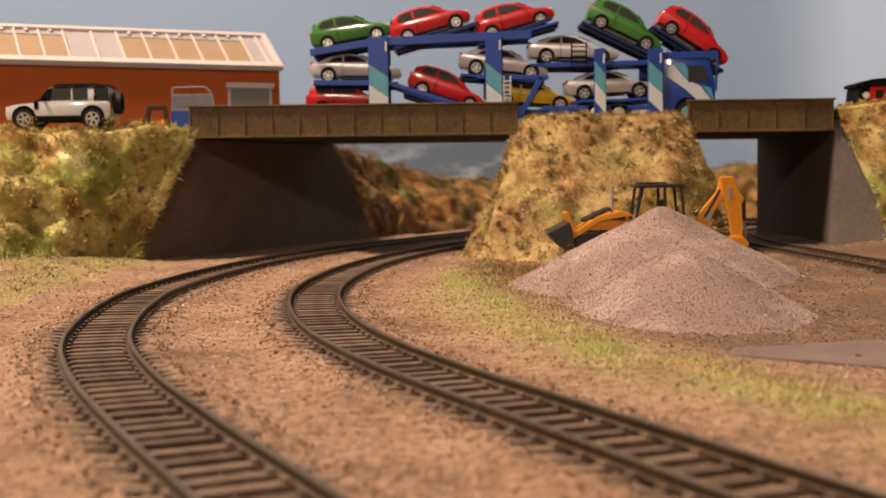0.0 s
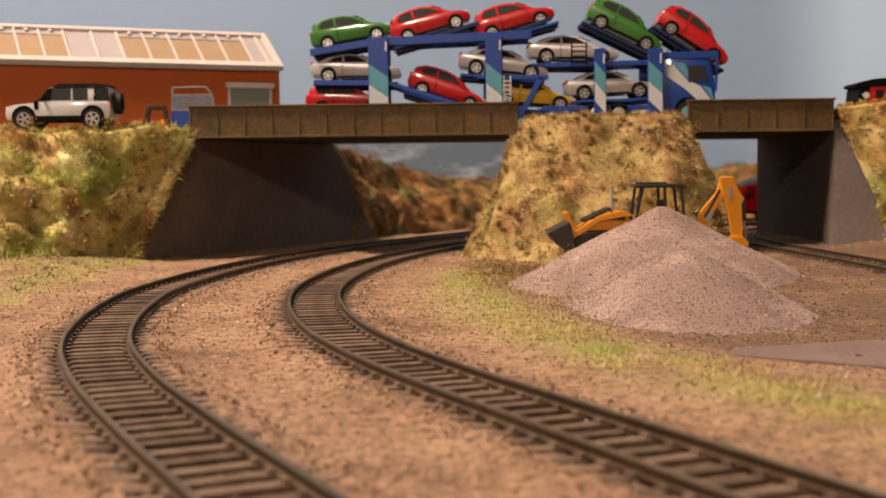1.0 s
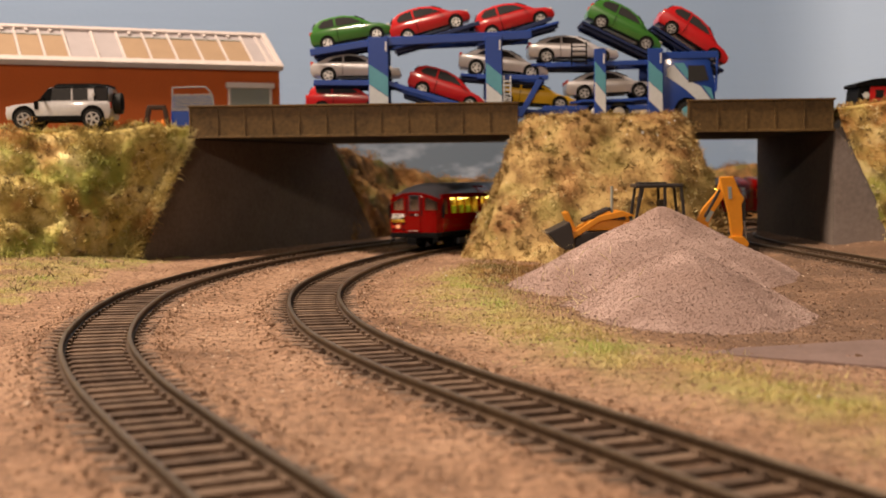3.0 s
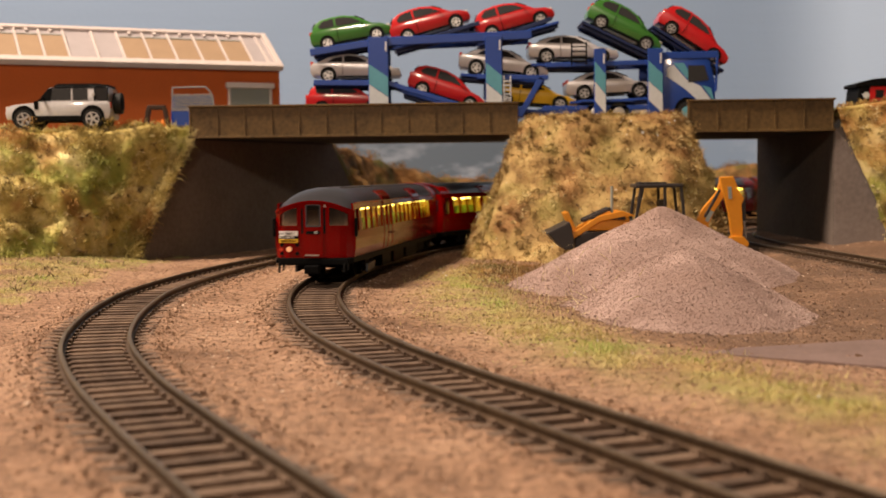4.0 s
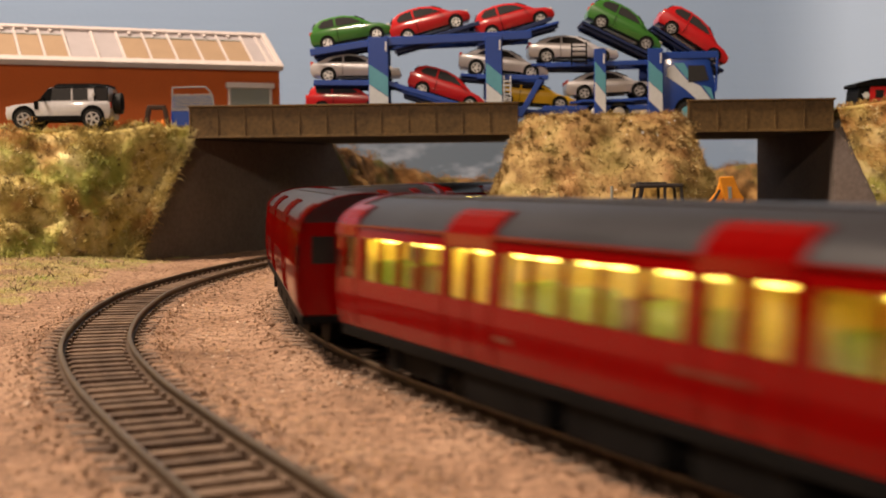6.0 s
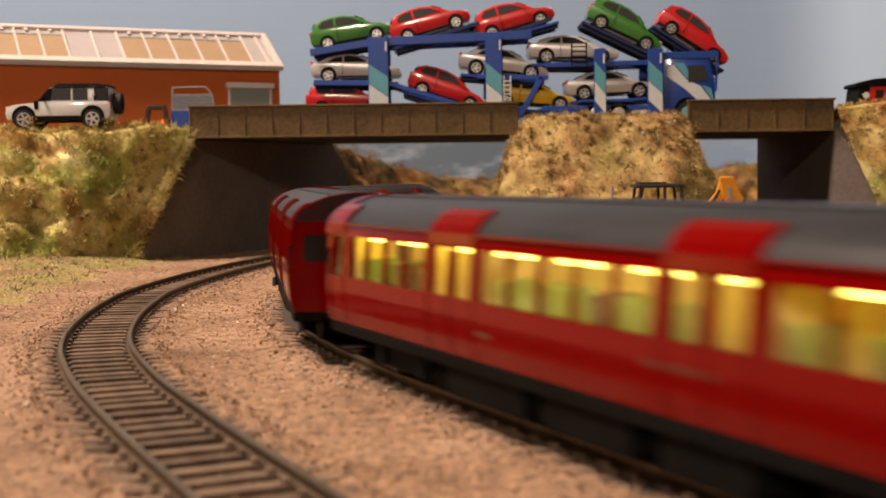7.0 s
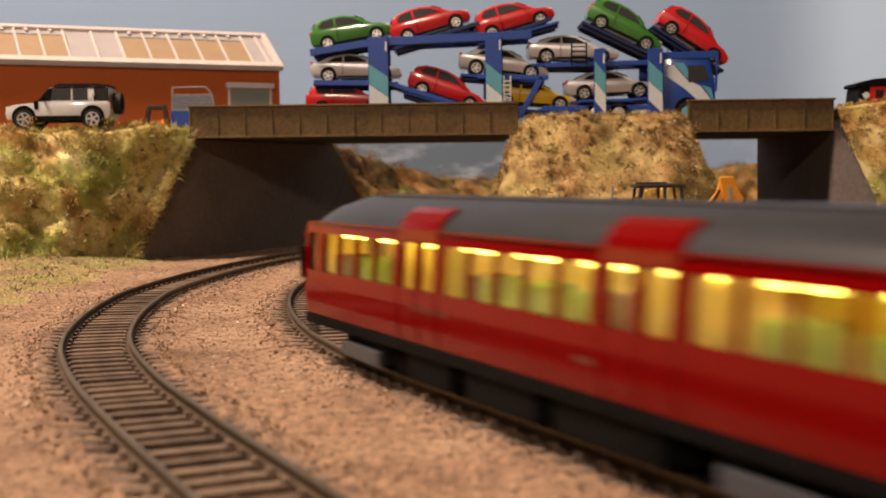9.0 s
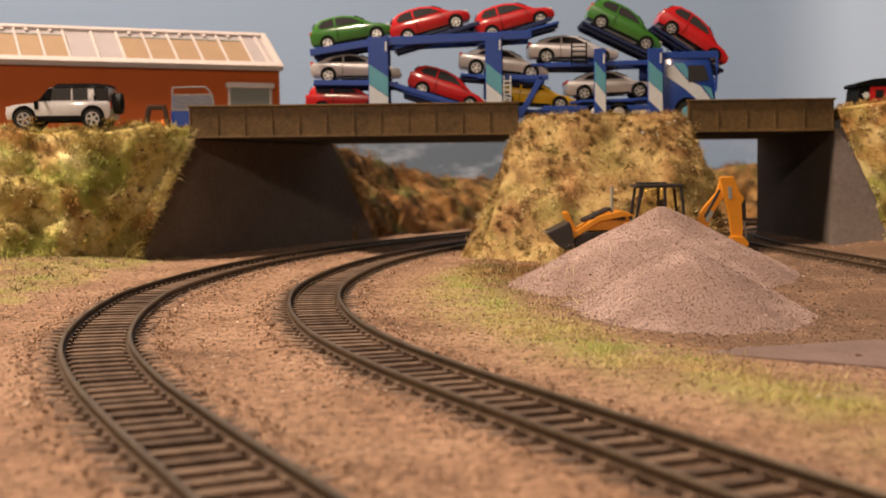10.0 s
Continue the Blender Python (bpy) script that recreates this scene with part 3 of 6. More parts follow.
def build_banks():
    RISE = {"embankment_left": lambda u: u ** 1.2, "embankment_right": lambda u: u}
    specs = [
        ("embankment_left", [(-900, 540, 0), (-420, 560, 0), (-300, 585, 0), (-240, 612, 0), (-205, 650, 0), (-188, 692, 0), (-178, 714, -2)],
         [(-900, 670, 73), (-420, 678, 73), (-300, 684, 73), (-225, 697, 73), (-185, 712, 74), (-158, 734, 75), (-145, 746, 75)],
         [(-900, 760, 74), (-420, 760, 74), (-300, 760, 74), (-225, 760, 74), (-185, 765, 74), (-165, 770, 74), (-152, 775, 74)],
         M_BANK, 10.0, 0.0, "mottled green and straw turf embankment slope", 90000),
        ("embankment_right", [(262, 737, 0), (272, 708, 0), (280, 670, -1), (310, 610, -1), (380, 570, -1), (700, 560, -1)],
         [(228, 736, 82), (248, 731, 85), (280, 724, 90), (330, 715, 98), (420, 700, 104), (700, 700, 104)],
         [(231, 775, 78), (252, 790, 79), (285, 800, 80), (335, 800, 80), (430, 800, 80), (700, 800, 80)],
         M_BANK, 5.0, 3.0, "green and brown turf embankment slope", 22000),
        ("embankment_far", [(-66, 930, -1), (-50, 975, -1), (-38, 1000, -1), (-6, 1055, -1), (60, 1140, -1), (150, 1205, -1), (280, 1245, -1), (460, 1250, -1), (800, 1200, -1)],
         [(-86, 905, 74), (-82, 975, 71), (-62, 1062, 61), (-4, 1150, 46), (70, 1235, 36), (235, 1300, 40), (310, 1310, 54), (620, 1310, 60)],
         [(-150, 905, 76), (-150, 1000, 72), (-110, 1110, 60), (-40, 1220, 42), (60, 1320, 32), (235, 1390, 36), (330, 1400, 50), (640, 1400, 55)],
         M_FARBANK, 12.0, 6.0, "autumn-brown turf bank behind the bridges", 30000),
    ]
    for name, foot, crest, back, mat, rough, seed, label, n in specs:
        me = bank_mesh(name, foot, crest, back, mat, rough, seed, 230, RISE.get(name))
        struct(name, me, mat, label, "embankment")
        near = lambda c: np.exp(-np.maximum(np.abs(c[:, 0]) - 300, 0) / 40)
        tufts(me, 420, 26, M_TWIG, "dark brown tufts in the bank's turf", int(seed) + 51, near)
        if mat is M_BANK:
            tufts(me, 420, 24, M_PALEGRASS, "pale straw tufts in the bank's turf", int(seed) + 52, near)
        clumps(me, 420, 90, mat, "bushy clumps of turf on the bank", int(seed) + 61, near, 5.5 if mat is M_FARBANK else 3.4)
        p, nr = scatter(me, n, int(seed) + 11, lambda c: np.exp(-np.maximum(np.abs(c[:, 0]) - 330, 0) / 60))
        fibres("bank_grass", p, nr, 1.7, 0.14, mat, label.replace("embankment slope", "fibres on the embankment").replace("turf bank", "turf fibres"), "grass", 0.9, int(seed) + 2)
    # the mound between the bridges: front slope and both sides
    me = bank_mesh("embankment_middle", [(104, 905, 0), (60, 820, 0), (26, 768, 0), (10, 724, 0), (18, 674, 0), (60, 655, 0), (125, 655, 0), (158, 676, 0), (161, 740, 0), (164, 820, 0), (168, 905, 0)],
                   [(112, 895, 80), (82, 830, 80), (56, 778, 80), (53, 752, 80), (62, 742, 80), (80, 738, 81), (112, 738, 81), (132, 742, 81), (141, 752, 80), (144, 820, 80), (148, 895, 80)],
                   [(130, 890, 79), (112, 840, 79), (104, 800, 79), (98, 790, 79), (96, 790, 79), (98, 790, 79), (102, 790, 79), (106, 790, 79), (108, 792, 79), (118, 840, 79), (132, 890, 79)],
                   M_MOUND, 6.5, 9.0, 190, lambda u: 0.6 * (1 - (1 - u) ** 1.5) + 0.4 * u * u * (3 - 2 * u))
    struct("embankment_middle", me, M_MOUND, "straw-coloured turf mound carrying both bridges", "embankment")
    p, nr = scatter(me, 70000, 21)
    fibres("bank_grass", p, nr, 1.8, 0.14, M_MOUND, "straw-coloured turf fibres on the mound", "grass", 0.9, 5)
    clumps(me, 700, 60, M_MOUND, "bushy straw clumps on the mound", 71, None, 2.2)
    # small white stones stand in for glints on the mound
    p, nr = scatter(me, 160, 45)
    specks("pale_specks", p + nr * 1.8, nr, 0.5, M_WHITE, "white specks added as glints in the mound's turf", "scatter", 1.0, 25)
    tufts(me, 80, 20, M_TWIG, "dark brown tufts in the mound's turf", 41)
    tufts(me, 420, 24, M_PALEGRASS, "pale straw tufts in the mound's turf", 42)


# ---- bridges and road ----
def plate(bm, outline, z0, z1):
    """A flat plan outline (x, y) between two heights, in mm."""
    lo = [bm.verts.new((x * MM, y * MM, z0 * MM)) for x, y in outline]
    hi = [bm.verts.new((x * MM, y * MM, z1 * MM)) for x, y in outline]
    n = len(outline)
    bm.faces.new(lo[::-1]), bm.faces.new(hi)
    for i in range(n):
        bm.faces.new((lo[i], lo[(i + 1) % n], hi[(i + 1) % n], hi[i]))
    return bm


def build_road():
    bm = plate(B(), [(-1000, 752), (-148, 756), (-78, 905), (-160, 1030), (-1000, 1030)], 66, 74.3)
    struct("road", bm, M_ROAD, "grey road surface above the embankment", "road")
    bm = plate(B(), [(229, 790), (1000, 800), (1000, 960), (229, 905)], 68, 79)
    struct("road", bm, M_ROAD, "grey road surface beyond the small bridge", "road")
    # left abutment: an upright face along the line, its ends cut to the slopes
    def face(name, pts, back, mat, label):
        bm = B()
        a = [bm.verts.new(Vector(p) * MM) for p in pts]
        c = [bm.verts.new((Vector(p) + Vector(back)) * MM) for p in pts]
        bm.faces.new(a), bm.faces.new(c[::-1])
        for i in range(len(a)):
            j = (i + 1) % len(a)
            bm.faces.new((a[i], a[j], c[j], c[i]))
        struct(name, bm, mat, label, "abutment")
    face("abutment_left", [(-169, 702, -3), (-50, 967, -3), (-78, 905, 69), (-148, 750, 69)], (-14, 6, 0), M_CONCRETE, "dark grey concrete abutment wall under the bridge")
    face("abutment_right", [(228, 742, -3), (224, 905, -3), (224, 905, 71), (228, 742, 71)], (14, 0, 0), M_CONCRETE, "dark grey concrete abutment wall of the small bridge")
    face("wing_wall", [(228.6, 741, -3), (290, 733, -3), (228.6, 741, 71)], (0, 6, 0), M_WING, "pale grey wing wall beside the abutment")
    for name, x0, x1, label in (("road_bridge", -146.5, 44.5, "long brown plate-girder road bridge"), ("road_bridge", 143.0, 228.0, "short brown plate-girder road bridge")):
        y0, y1 = 742, 898
        br = thing(name, pose(0, 0, 0), label, "bridge", "road bridges")
        part("deck", box(B(), ((x0 + x1) / 2, (y0 + y1) / 2, 73.5), (x1 - x0, y1 - y0 - 8, 7), 0.4), M_ROAD, br, "grey road deck")
        for y, s in ((y0, -1), (y1, 1)):
            g = part("girder", box(B(), ((x0 + x1) / 2, y, 78.8), (x1 - x0, 2.0, 17.6), 0.3), M_GIRDER, br)
            part("top_flange", box(B(), ((x0 + x1) / 2, y + s * 0.6, 88.0), (x1 - x0 + 1, 4.4, 1.2), 0.35), M_GIRDER, g)
            part("bottom_flange", box(B(), ((x0 + x1) / 2, y + s * 0.6, 70.2), (x1 - x0 + 1, 4.4, 1.4), 0.35), M_GIRDER, g)
            k = int(round((x1 - x0) / 16.5))
            rib = finish(box(B(), (0, 0, 0), (0.7, 0.8, 16.2), 0.15), "stiffener", M_GIRDER)
            for i in range(k + 1):
                part("stiffener", rib, M_GIRDER, g, m=pose((x0 + 0.8 + (x1 - x0 - 1.6) * i / k) * MM, (y + s * 1.3) * MM, 0.0791))


# ---- tracks ----
def ribbon(line, off, prof):
    """A cross-section (side, height) swept along a ground line at a side distance, in mm."""
    t = np.gradient(line, axis=0)
    t /= np.linalg.norm(t, axis=1)[:, None]
    nrm = np.stack([-t[:, 1], t[:, 0]], 1)
    v = []
    for p, k in zip(line, nrm):
        for a, z in prof:
            q = p + k * (off + a)
            v.append((q[0] * MM, q[1] * MM, z * MM))
    n, c = len(line), len(prof)
    f = [(i * c + j, i * c + (j + 1) % c, (i + 1) * c + (j + 1) % c, (i + 1) * c + j) for i in range(n - 1) for j in range(c)]
    return v, f


def build_track(line, label, near):
    tr = thing("railway_track", pose(0, 0, 0), label, "track", "railway tracks")
    tagged(tr, kind="structure")
    sub = line[::5]
    foot = [(-1.0, 1.6), (-1.0, 1.9), (-0.3, 2.2), (-0.3, 3.2), (-0.55, 3.35), (0.55, 3.35), (0.3, 3.2), (0.3, 2.2), (1.0, 1.9), (1.0, 1.6)]
    head = [(-0.55, 3.35), (-0.55, 3.85), (-0.42, 4.0), (0.42, 4.0), (0.55, 3.85), (0.55, 3.35)]
    for off in (-8.75, 8.75):
        r = part("rail", raw("rail", *ribbon(sub, off, foot), M_RAILSIDE), M_RAILSIDE, tr)
        part("rail_head", raw("rail_head", *ribbon(sub, off, head), M_RAILTOP), M_RAILTOP, r, "worn metal rail top")
    # one sleeper with its four rail chairs
    def sleeper_bm(bm):
        box(bm, (0, 0, 0.7), (3.3, 30, 1.8), 0.15)
        for y in (-8.75, 8.75):
            for d in (-1.6, 1.6):
                box(bm, (0, y + d, 1.9), (2.2, 1.0, 0.9))
        return bm
    me = finish(sleeper_bm(B()), "sleeper", M_SLEEPER)
    vs = np.array([v.co for v in me.vertices])
    fs = [tuple(p.vertices) for p in me.polygons]
    rest_v, rest_f = [], []
    rng = random.Random(int(line[0][0]))
    step = 7.6
    idx = np.arange(4, len(line) - 4, step)
    for i in idx:
        k = int(i)
        p, d = line[k], line[min(k + 3, len(line) - 1)] - line[k - 3]
        a = math.degrees(math.atan2(d[1], d[0])) + rng.uniform(-1.6, 1.6)
        m = pose(p[0] * MM, p[1] * MM, rng.uniform(-0.15, 0.1) * MM, 0, 0, a)
        if near[0] < p[1] < near[1] and abs(p[0]) < 260:
            part("sleeper", me, M_SLEEPER, tr, m=m)
        else:
            base = len(rest_v)
            mm = np.array(m)
            rest_v.extend((vs @ mm[:3, :3].T + mm[:3, 3]).tolist())
            rest_f.extend([tuple(base + q for q in t) for t in fs])
    if rest_v:
        tagged(part("far_sleepers", raw("far_sleepers", rest_v, rest_f, M_SLEEPER), M_SLEEPER, tr), kind="stuff")


def build_tracks():
    build_track(RUN, "weathered model railway track curving beneath the bridge", (60, 900))
    build_track(OUTER, "weathered outer model railway track curving beneath the bridge", (60, 900))
    build_track(YARD, "dark yard track running under the small bridge", (500, 900))


def build_grains():
    rng = np.random.default_rng(4)
    x, y = rng.uniform(-330, 330, 150000), rng.uniform(130, 1000, 150000)
    keep = (np.abs(x) < 0.38 * y + 25) & (rng.random(len(x)) < np.clip(380 / y, 0, 1))
    x, y = x[keep], y[keep]
    d = np.minimum(np.minimum(near_line(RUN, x, y), near_line(OUTER, x, y)), near_line(YARD, x, y))
    z = ground_height(x, y)
    up = np.tile((0.0, 0.0, 1.0), (len(x), 1))
    out = d > 15.5
    specks("sand_grains", np.stack([x, y, z], 1)[out], up[out], 0.36, M_GRAIN, "loose sandy brown grains over the ground", "sand", 0.7, 5)
    inn = (d <= 15.5) & (rng.random(len(x)) < 0.5)
    specks("track_grit", np.stack([x, y, z + 0.2], 1)[inn], up[inn], 0.45, M_CHIP, "fine dark grit between the sleepers", "gravel", 0.7, 6)
    # ballast shoulders beside the sleepers
    pts = []
    for line in (RUN, OUTER):
        seg = line[(line[:, 1] > 100) & (line[:, 1] < 800) & (np.abs(line[:, 0]) < 200)]
        t = np.gradient(seg, axis=0)
        t /= np.linalg.norm(t, axis=1)[:, None]
        nrm = np.stack([-t[:, 1], t[:, 0]], 1)
        for s in (-1, 1):
            for _ in range(2):
                o = s * (15.5 + np.abs(rng.normal(0, 3.0, len(seg))))
                pts.append(seg + nrm * o[:, None] + rng.normal(0, 0.5, seg.shape))
    q = np.vstack(pts)
    z = ground_height(q[:, 0], q[:, 1])
    specks("ballast_edge", np.c_[q, z + 0.3], np.tile((0.0, 0.0, 1.0), (len(q), 1)), 0.42, M_GRAIN, "grey-brown ballast chips beside the sleepers", "ballast", 0.8, 7)
    # grass tufts along the strip
    x, y = rng.uniform(-330, 260, 650000), rng.uniform(180, 760, 650000)
    keep = (np.abs(x) < 0.38 * y + 20)
    x, y = x[keep], y[keep]
    g = grass_amount(x, y) * np.clip(0.40 + 1.5 * lumps(x, y, 16, 7.0), 0, 1)
    ok = rng.random(len(x)) < g
    x, y = x[ok], y[ok]
    z = ground_height(x, y)
    fibres("grass_strip", np.stack([x, y, z], 1), np.tile((0.0, 0.0, 1.0), (len(x), 1)), 1.9, 0.10, M_STRAW, "pale green and straw static grass on the ground", "grass", 1.5, 8)
    # rusty scrub between the mound and the heap
    sx, sy = rng.normal(38, 18, 14000), rng.normal(585, 42, 14000)
    ok = (sx > 8) & (heap_height(sx, sy) < 1) & (near_line(RUN, sx, sy) > 42)
    sx, sy = sx[ok], sy[ok]
    fibres("rusty_scrub", np.stack([sx, sy, ground_height(sx, sy)], 1), np.tile((0.0, 0.0, 1.0), (len(sx), 1)), 1.8, 0.14, M_FARBANK, "rust-brown scrub on the ground by the mound", "grass", 2.2, 18)
    # dark clumps and turf along the foot of the left bank, and turf spilling over the abutment's edge
    fx, fy = rng.uniform(-260, -135, 12000), rng.uniform(470, 730, 12000)
    ok = (grass_amount(fx, fy) > 0.3) & (lumps(fx, fy, 9, 31.0) > 0.22)
    fx, fy = fx[ok], fy[ok]
    fibres("bank_foot_scrub", np.stack([fx, fy, ground_height(fx, fy)], 1), np.tile((0.0, 0.0, 1.0), (len(fx), 1)), 2.2, 0.2, M_TWIG, "dark scrub clumps along the bank's foot", "grass", 1.6, 19)
    u = rng.random(5200)
    edge = np.outer(1 - u, (-146, 745, 75)) + np.outer(u, (-173, 700, 1)) + rng.normal(0, 1.5, (5200, 3))
    fibres("edge_turf", edge, np.tile((0.6, -0.6, 0.5), (5200, 1)), 3.4, 0.2, M_BANK, "turf spilling over the abutment's edge", "grass", 0.8, 20)
    # white specks added as glints, and long dry straws in the grass
    ok = rng.random(len(x)) < 0.0012
    specks("pale_specks", np.stack([x, y, z + 1.2], 1)[ok], np.tile((0.0, 0.0, 1.0), (ok.sum(), 1)), 0.36, M_WHITE, "white specks added as glints in the grass", "scatter", 1.0, 23)
    sx, sy = rng.normal(42, 14, 150), rng.normal(470, 45, 150)
    fibres("dry_straws", np.stack([sx, sy, np.maximum(ground_height(sx, sy), heap_height(sx, sy))], 1), np.tile((0.0, 0.0, 1.0), (150, 1)), 6.5, 0.09, M_PALEGRASS, "long dry straws lying about the heap's foot", "grass", 1.6, 24)
    # dark crumbs and straw bits on the grass
    ok = rng.random(len(x)) < 0.003
    specks("dark_crumbs", np.stack([x, y, z + 0.8], 1)[ok], np.tile((0.0, 0.0, 1.0), (ok.sum(), 1)), 0.34, M_CHIP, "dark crumbs of scatter in the grass", "scatter", 1.0, 9)


def heap_height(x, y):
    """The gravel heap: a tall cone behind a low, broad one."""
    a = 33.5 - np.hypot((x - 90) / 1.08, (y - 520)) * 0.56
    b = 22.0 - np.hypot((x - 82) / 0.95, (y - 430) / 1.7) * 0.53
    h = 1.1 * np.logaddexp(a / 1.1, b / 1.1)
    return np.where(h > 0, h, h * 0.3)


def build_heap():
    xs, ys = np.arange(-5, 215, 1.6), np.arange(325, 610, 1.6)
    gx, gy = np.meshgrid(xs, ys)
    h = heap_height(gx, gy)
    h = h + 0.8 * lumps(gx, gy, 9, 12.0) + 1.0 * lumps(gx, gy, 30, 13.0)
    h = np.where(h > -1, h, -1.5)
    # rounded peaks
    for _ in range(3):
        h[1:-1, 1:-1] = (h[1:-1, 1:-1] * 2 + h[:-2, 1:-1] + h[2:, 1:-1] + h[1:-1, :-2] + h[1:-1, 2:]) / 6
    w, n = len(xs), len(ys)
    verts = np.stack([gx.ravel(), gy.ravel(), h.ravel()], 1) * MM
    faces = [(j * w + i, j * w + i + 1, (j + 1) * w + i + 1, (j + 1) * w + i) for j in range(n - 1) for i in range(w - 1)]
    me = raw("spoil_heap", verts.tolist(), faces, M_HEAP, True)
    tagged(new("spoil_heap", me), "heap of pinkish grey gravel with two peaks", "heap")
    rng = np.random.default_rng(77)
    fx, fy = rng.uniform(-15, 215, 110000), rng.uniform(300, 600, 110000)
    hh = heap_height(fx, fy)
    ok = rng.random(110000) < np.where(hh > 0, np.exp(-hh / 4.0) * 0.35, np.exp(hh / 1.5) * 0.5) * (0.4 + 0.6 * (lumps(fx, fy, 22, 41.0) > 0))
    ok |= (hh > 0) & (rng.random(110000) < 0.005)
    fx, fy, fz = fx[ok], fy[ok], np.maximum(hh[ok], ground_height(fx[ok], fy[ok]))
    specks("foot_crumbs", np.stack([fx, fy, fz + 0.2], 1), np.tile((0.0, 0.0, 1.0), (len(fx), 1)), 0.28, M_CHIP, "brown crumbs round the gravel heap's foot", "scatter", 0.8, 16)
    p, nr = scatter(me, 130000, 31, lambda c: (c[:, 2] > -0.5).astype(float))
    specks("gravel_grains", p, nr, 0.22, M_HEAP, "pinkish grey gravel grains on the heap", "gravel", 0.8, 15)


# ---- the train (local: x forwards, z up from the rail tops, mm) ----
CAR_L, CAR_GAP, PIVOT = 216.0, 10.5, 70.0
SIDE = [(16.1, 10.0), (16.6, 13.0), (16.85, 17.0), (16.8, 20.4), (16.5, 25.0), (16.1, 29.2), (15.7, 31.6)]
ARCH = [(15.7, 31.6), (14.9, 33.0), (13.2, 34.6), (10.4, 36.2), (7.0, 37.3), (3.5, 37.9), (0, 38.1)]


def side_at(z):
    return float(np.interp(z, [p[1] for p in SIDE], [p[0] for p in SIDE]))


def side_panel(bm, x0, x1, z0, z1, s, proud=0.0, thick=0.9):
    """A piece of the curved body side between two heights."""
    zs = [z0] + [z for _, z in SIDE if z0 + 0.3 < z < z1 - 0.3] + [z1]
    ring = [(side_at(z) + proud, z) for z in zs] + [(side_at(z) - thick, z) for z in reversed(zs)]
    rows = [[bm.verts.new((x * MM, s * a * MM, z * MM)) for a, z in ring] for x in (x0, x1)]
    n = len(ring)
    bm.faces.new(rows[0]), bm.faces.new(rows[1][::-1])
    for i in range(n):
        bm.faces.new((rows[0][i], rows[1][i], rows[1][(i + 1) % n], rows[0][(i + 1) % n]))
    return bm


def roof_bm(x0, x1, dome0, dome1):
    """The arched roof; where dome is set, that end curves down over the cab."""
    bm = B()
    arc = [(a, z) for a, z in ARCH] + [(-a, z) for a, z in ARCH[-2::-1]]
    xs = list(np.linspace(x0, x1, 34))
    rows = []
    for x in xs:
        k = 0.0
        if dome0 and x - x0 < 22:
            k = max(k, (1 - (x - x0) / 22) ** 2)
        if dome1 and x1 - x < 22:
            k = max(k, (1 - (x1 - x) / 22) ** 2)
        nose = k if x > 0 else 0
        rows.append([bm.verts.new(((x - nose * (0.004 * a * a + 0.15 * max(0.0, abs(a) - 12.0) ** 2)) * MM, a * (1 - 0.03 * k) * MM, (31.6 + (z - 31.6) * (1 - 0.62 * k) - 2.6 * k) * MM)) for a, z in arc])
    for r, q in zip(rows, rows[1:]):
        for i in range(len(arc) - 1):
            bm.faces.new((r[i], r[i + 1], q[i + 1], q[i]))
    bm.faces.new(rows[0]), bm.faces.new(rows[-1][::-1])
    return bm


def roof_patch(bm, x0, x1, s):
    """A red door head that laps over the roof's edge."""
    prof = [(16.1, 29.4), (15.95, 31.6), (15.1, 33.2), (13.4, 34.9), (11.6, 35.9)]
    rows = [[bm.verts.new((x * MM, s * (a + 0.25) * MM, (z + 0.15) * MM)) for a, z in prof] for x in (x0, x1)]
    low = [[bm.verts.new((x * MM, s * (a - 0.6) * MM, (z - 0.5) * MM)) for a, z in prof] for x in (x0, x1)]
    for i in range(len(prof) - 1):
        bm.faces.new((rows[0][i], rows[0][i + 1], rows[1][i + 1], rows[1][i]))
        for e in (0, 1):
            bm.faces.new((rows[e][i], rows[e][i + 1], low[e][i + 1], low[e][i]))
    bm.faces.new((rows[0][-1], rows[1][-1], low[1][-1], low[0][-1]))
    return bm


def build_bogie(car, x, beam):
    b = part("bogie", box(B(), (0, 0, 5.4), (20, 18, 3.2), 0.6), M_BLACK, car, m=pose(x * MM, 0, 0))
    for s in (-1, 1):
        bm = B()
        slab(bm, [(-15, 6.4), (-11, 3.4), (-4, 2.6), (4, 2.6), (11, 3.4), (15, 6.4), (11, 7.8), (-11, 7.8)], s * 12.2, s * 13.6, 0.25)
        for dx in (-10.5, 10.5):
            box(bm, (dx, s * 13.8, 4.8), (4.2, 1.4, 4.2), 0.4)
            cyl(bm, (dx - 3, s * 13.6, 3.4), (dx - 3, s * 13.6, 6.8), 0.8, seg=8)
        part("side_frame", bm, M_BLACK, b)
        if beam:
            part("shoe_beam", box(B(), (0, s * 15.0, 3.9), (24, 1.3, 3.4), 0.35), M_GREYBOX, b, "pale grey shoe beam")
    for dx in (-10.5, 10.5):
        for s in (-1, 1):
            w = cyl(B(), (dx, s * 7.2, 6.0), (dx, s * 9.9, 6.0), 6.0, seg=28)
            cyl(w, (dx, s * 6.9, 6.0), (dx, s * 7.3, 6.0), 6.6, seg=28)
            part("wheel", w, M_BLACK, b, "dark steel wheel")
        part("axle", cyl(B(), (dx, -11, 6.0), (dx, 11, 6.0), 1.0, seg=10), M_BLACK, b)
    return b


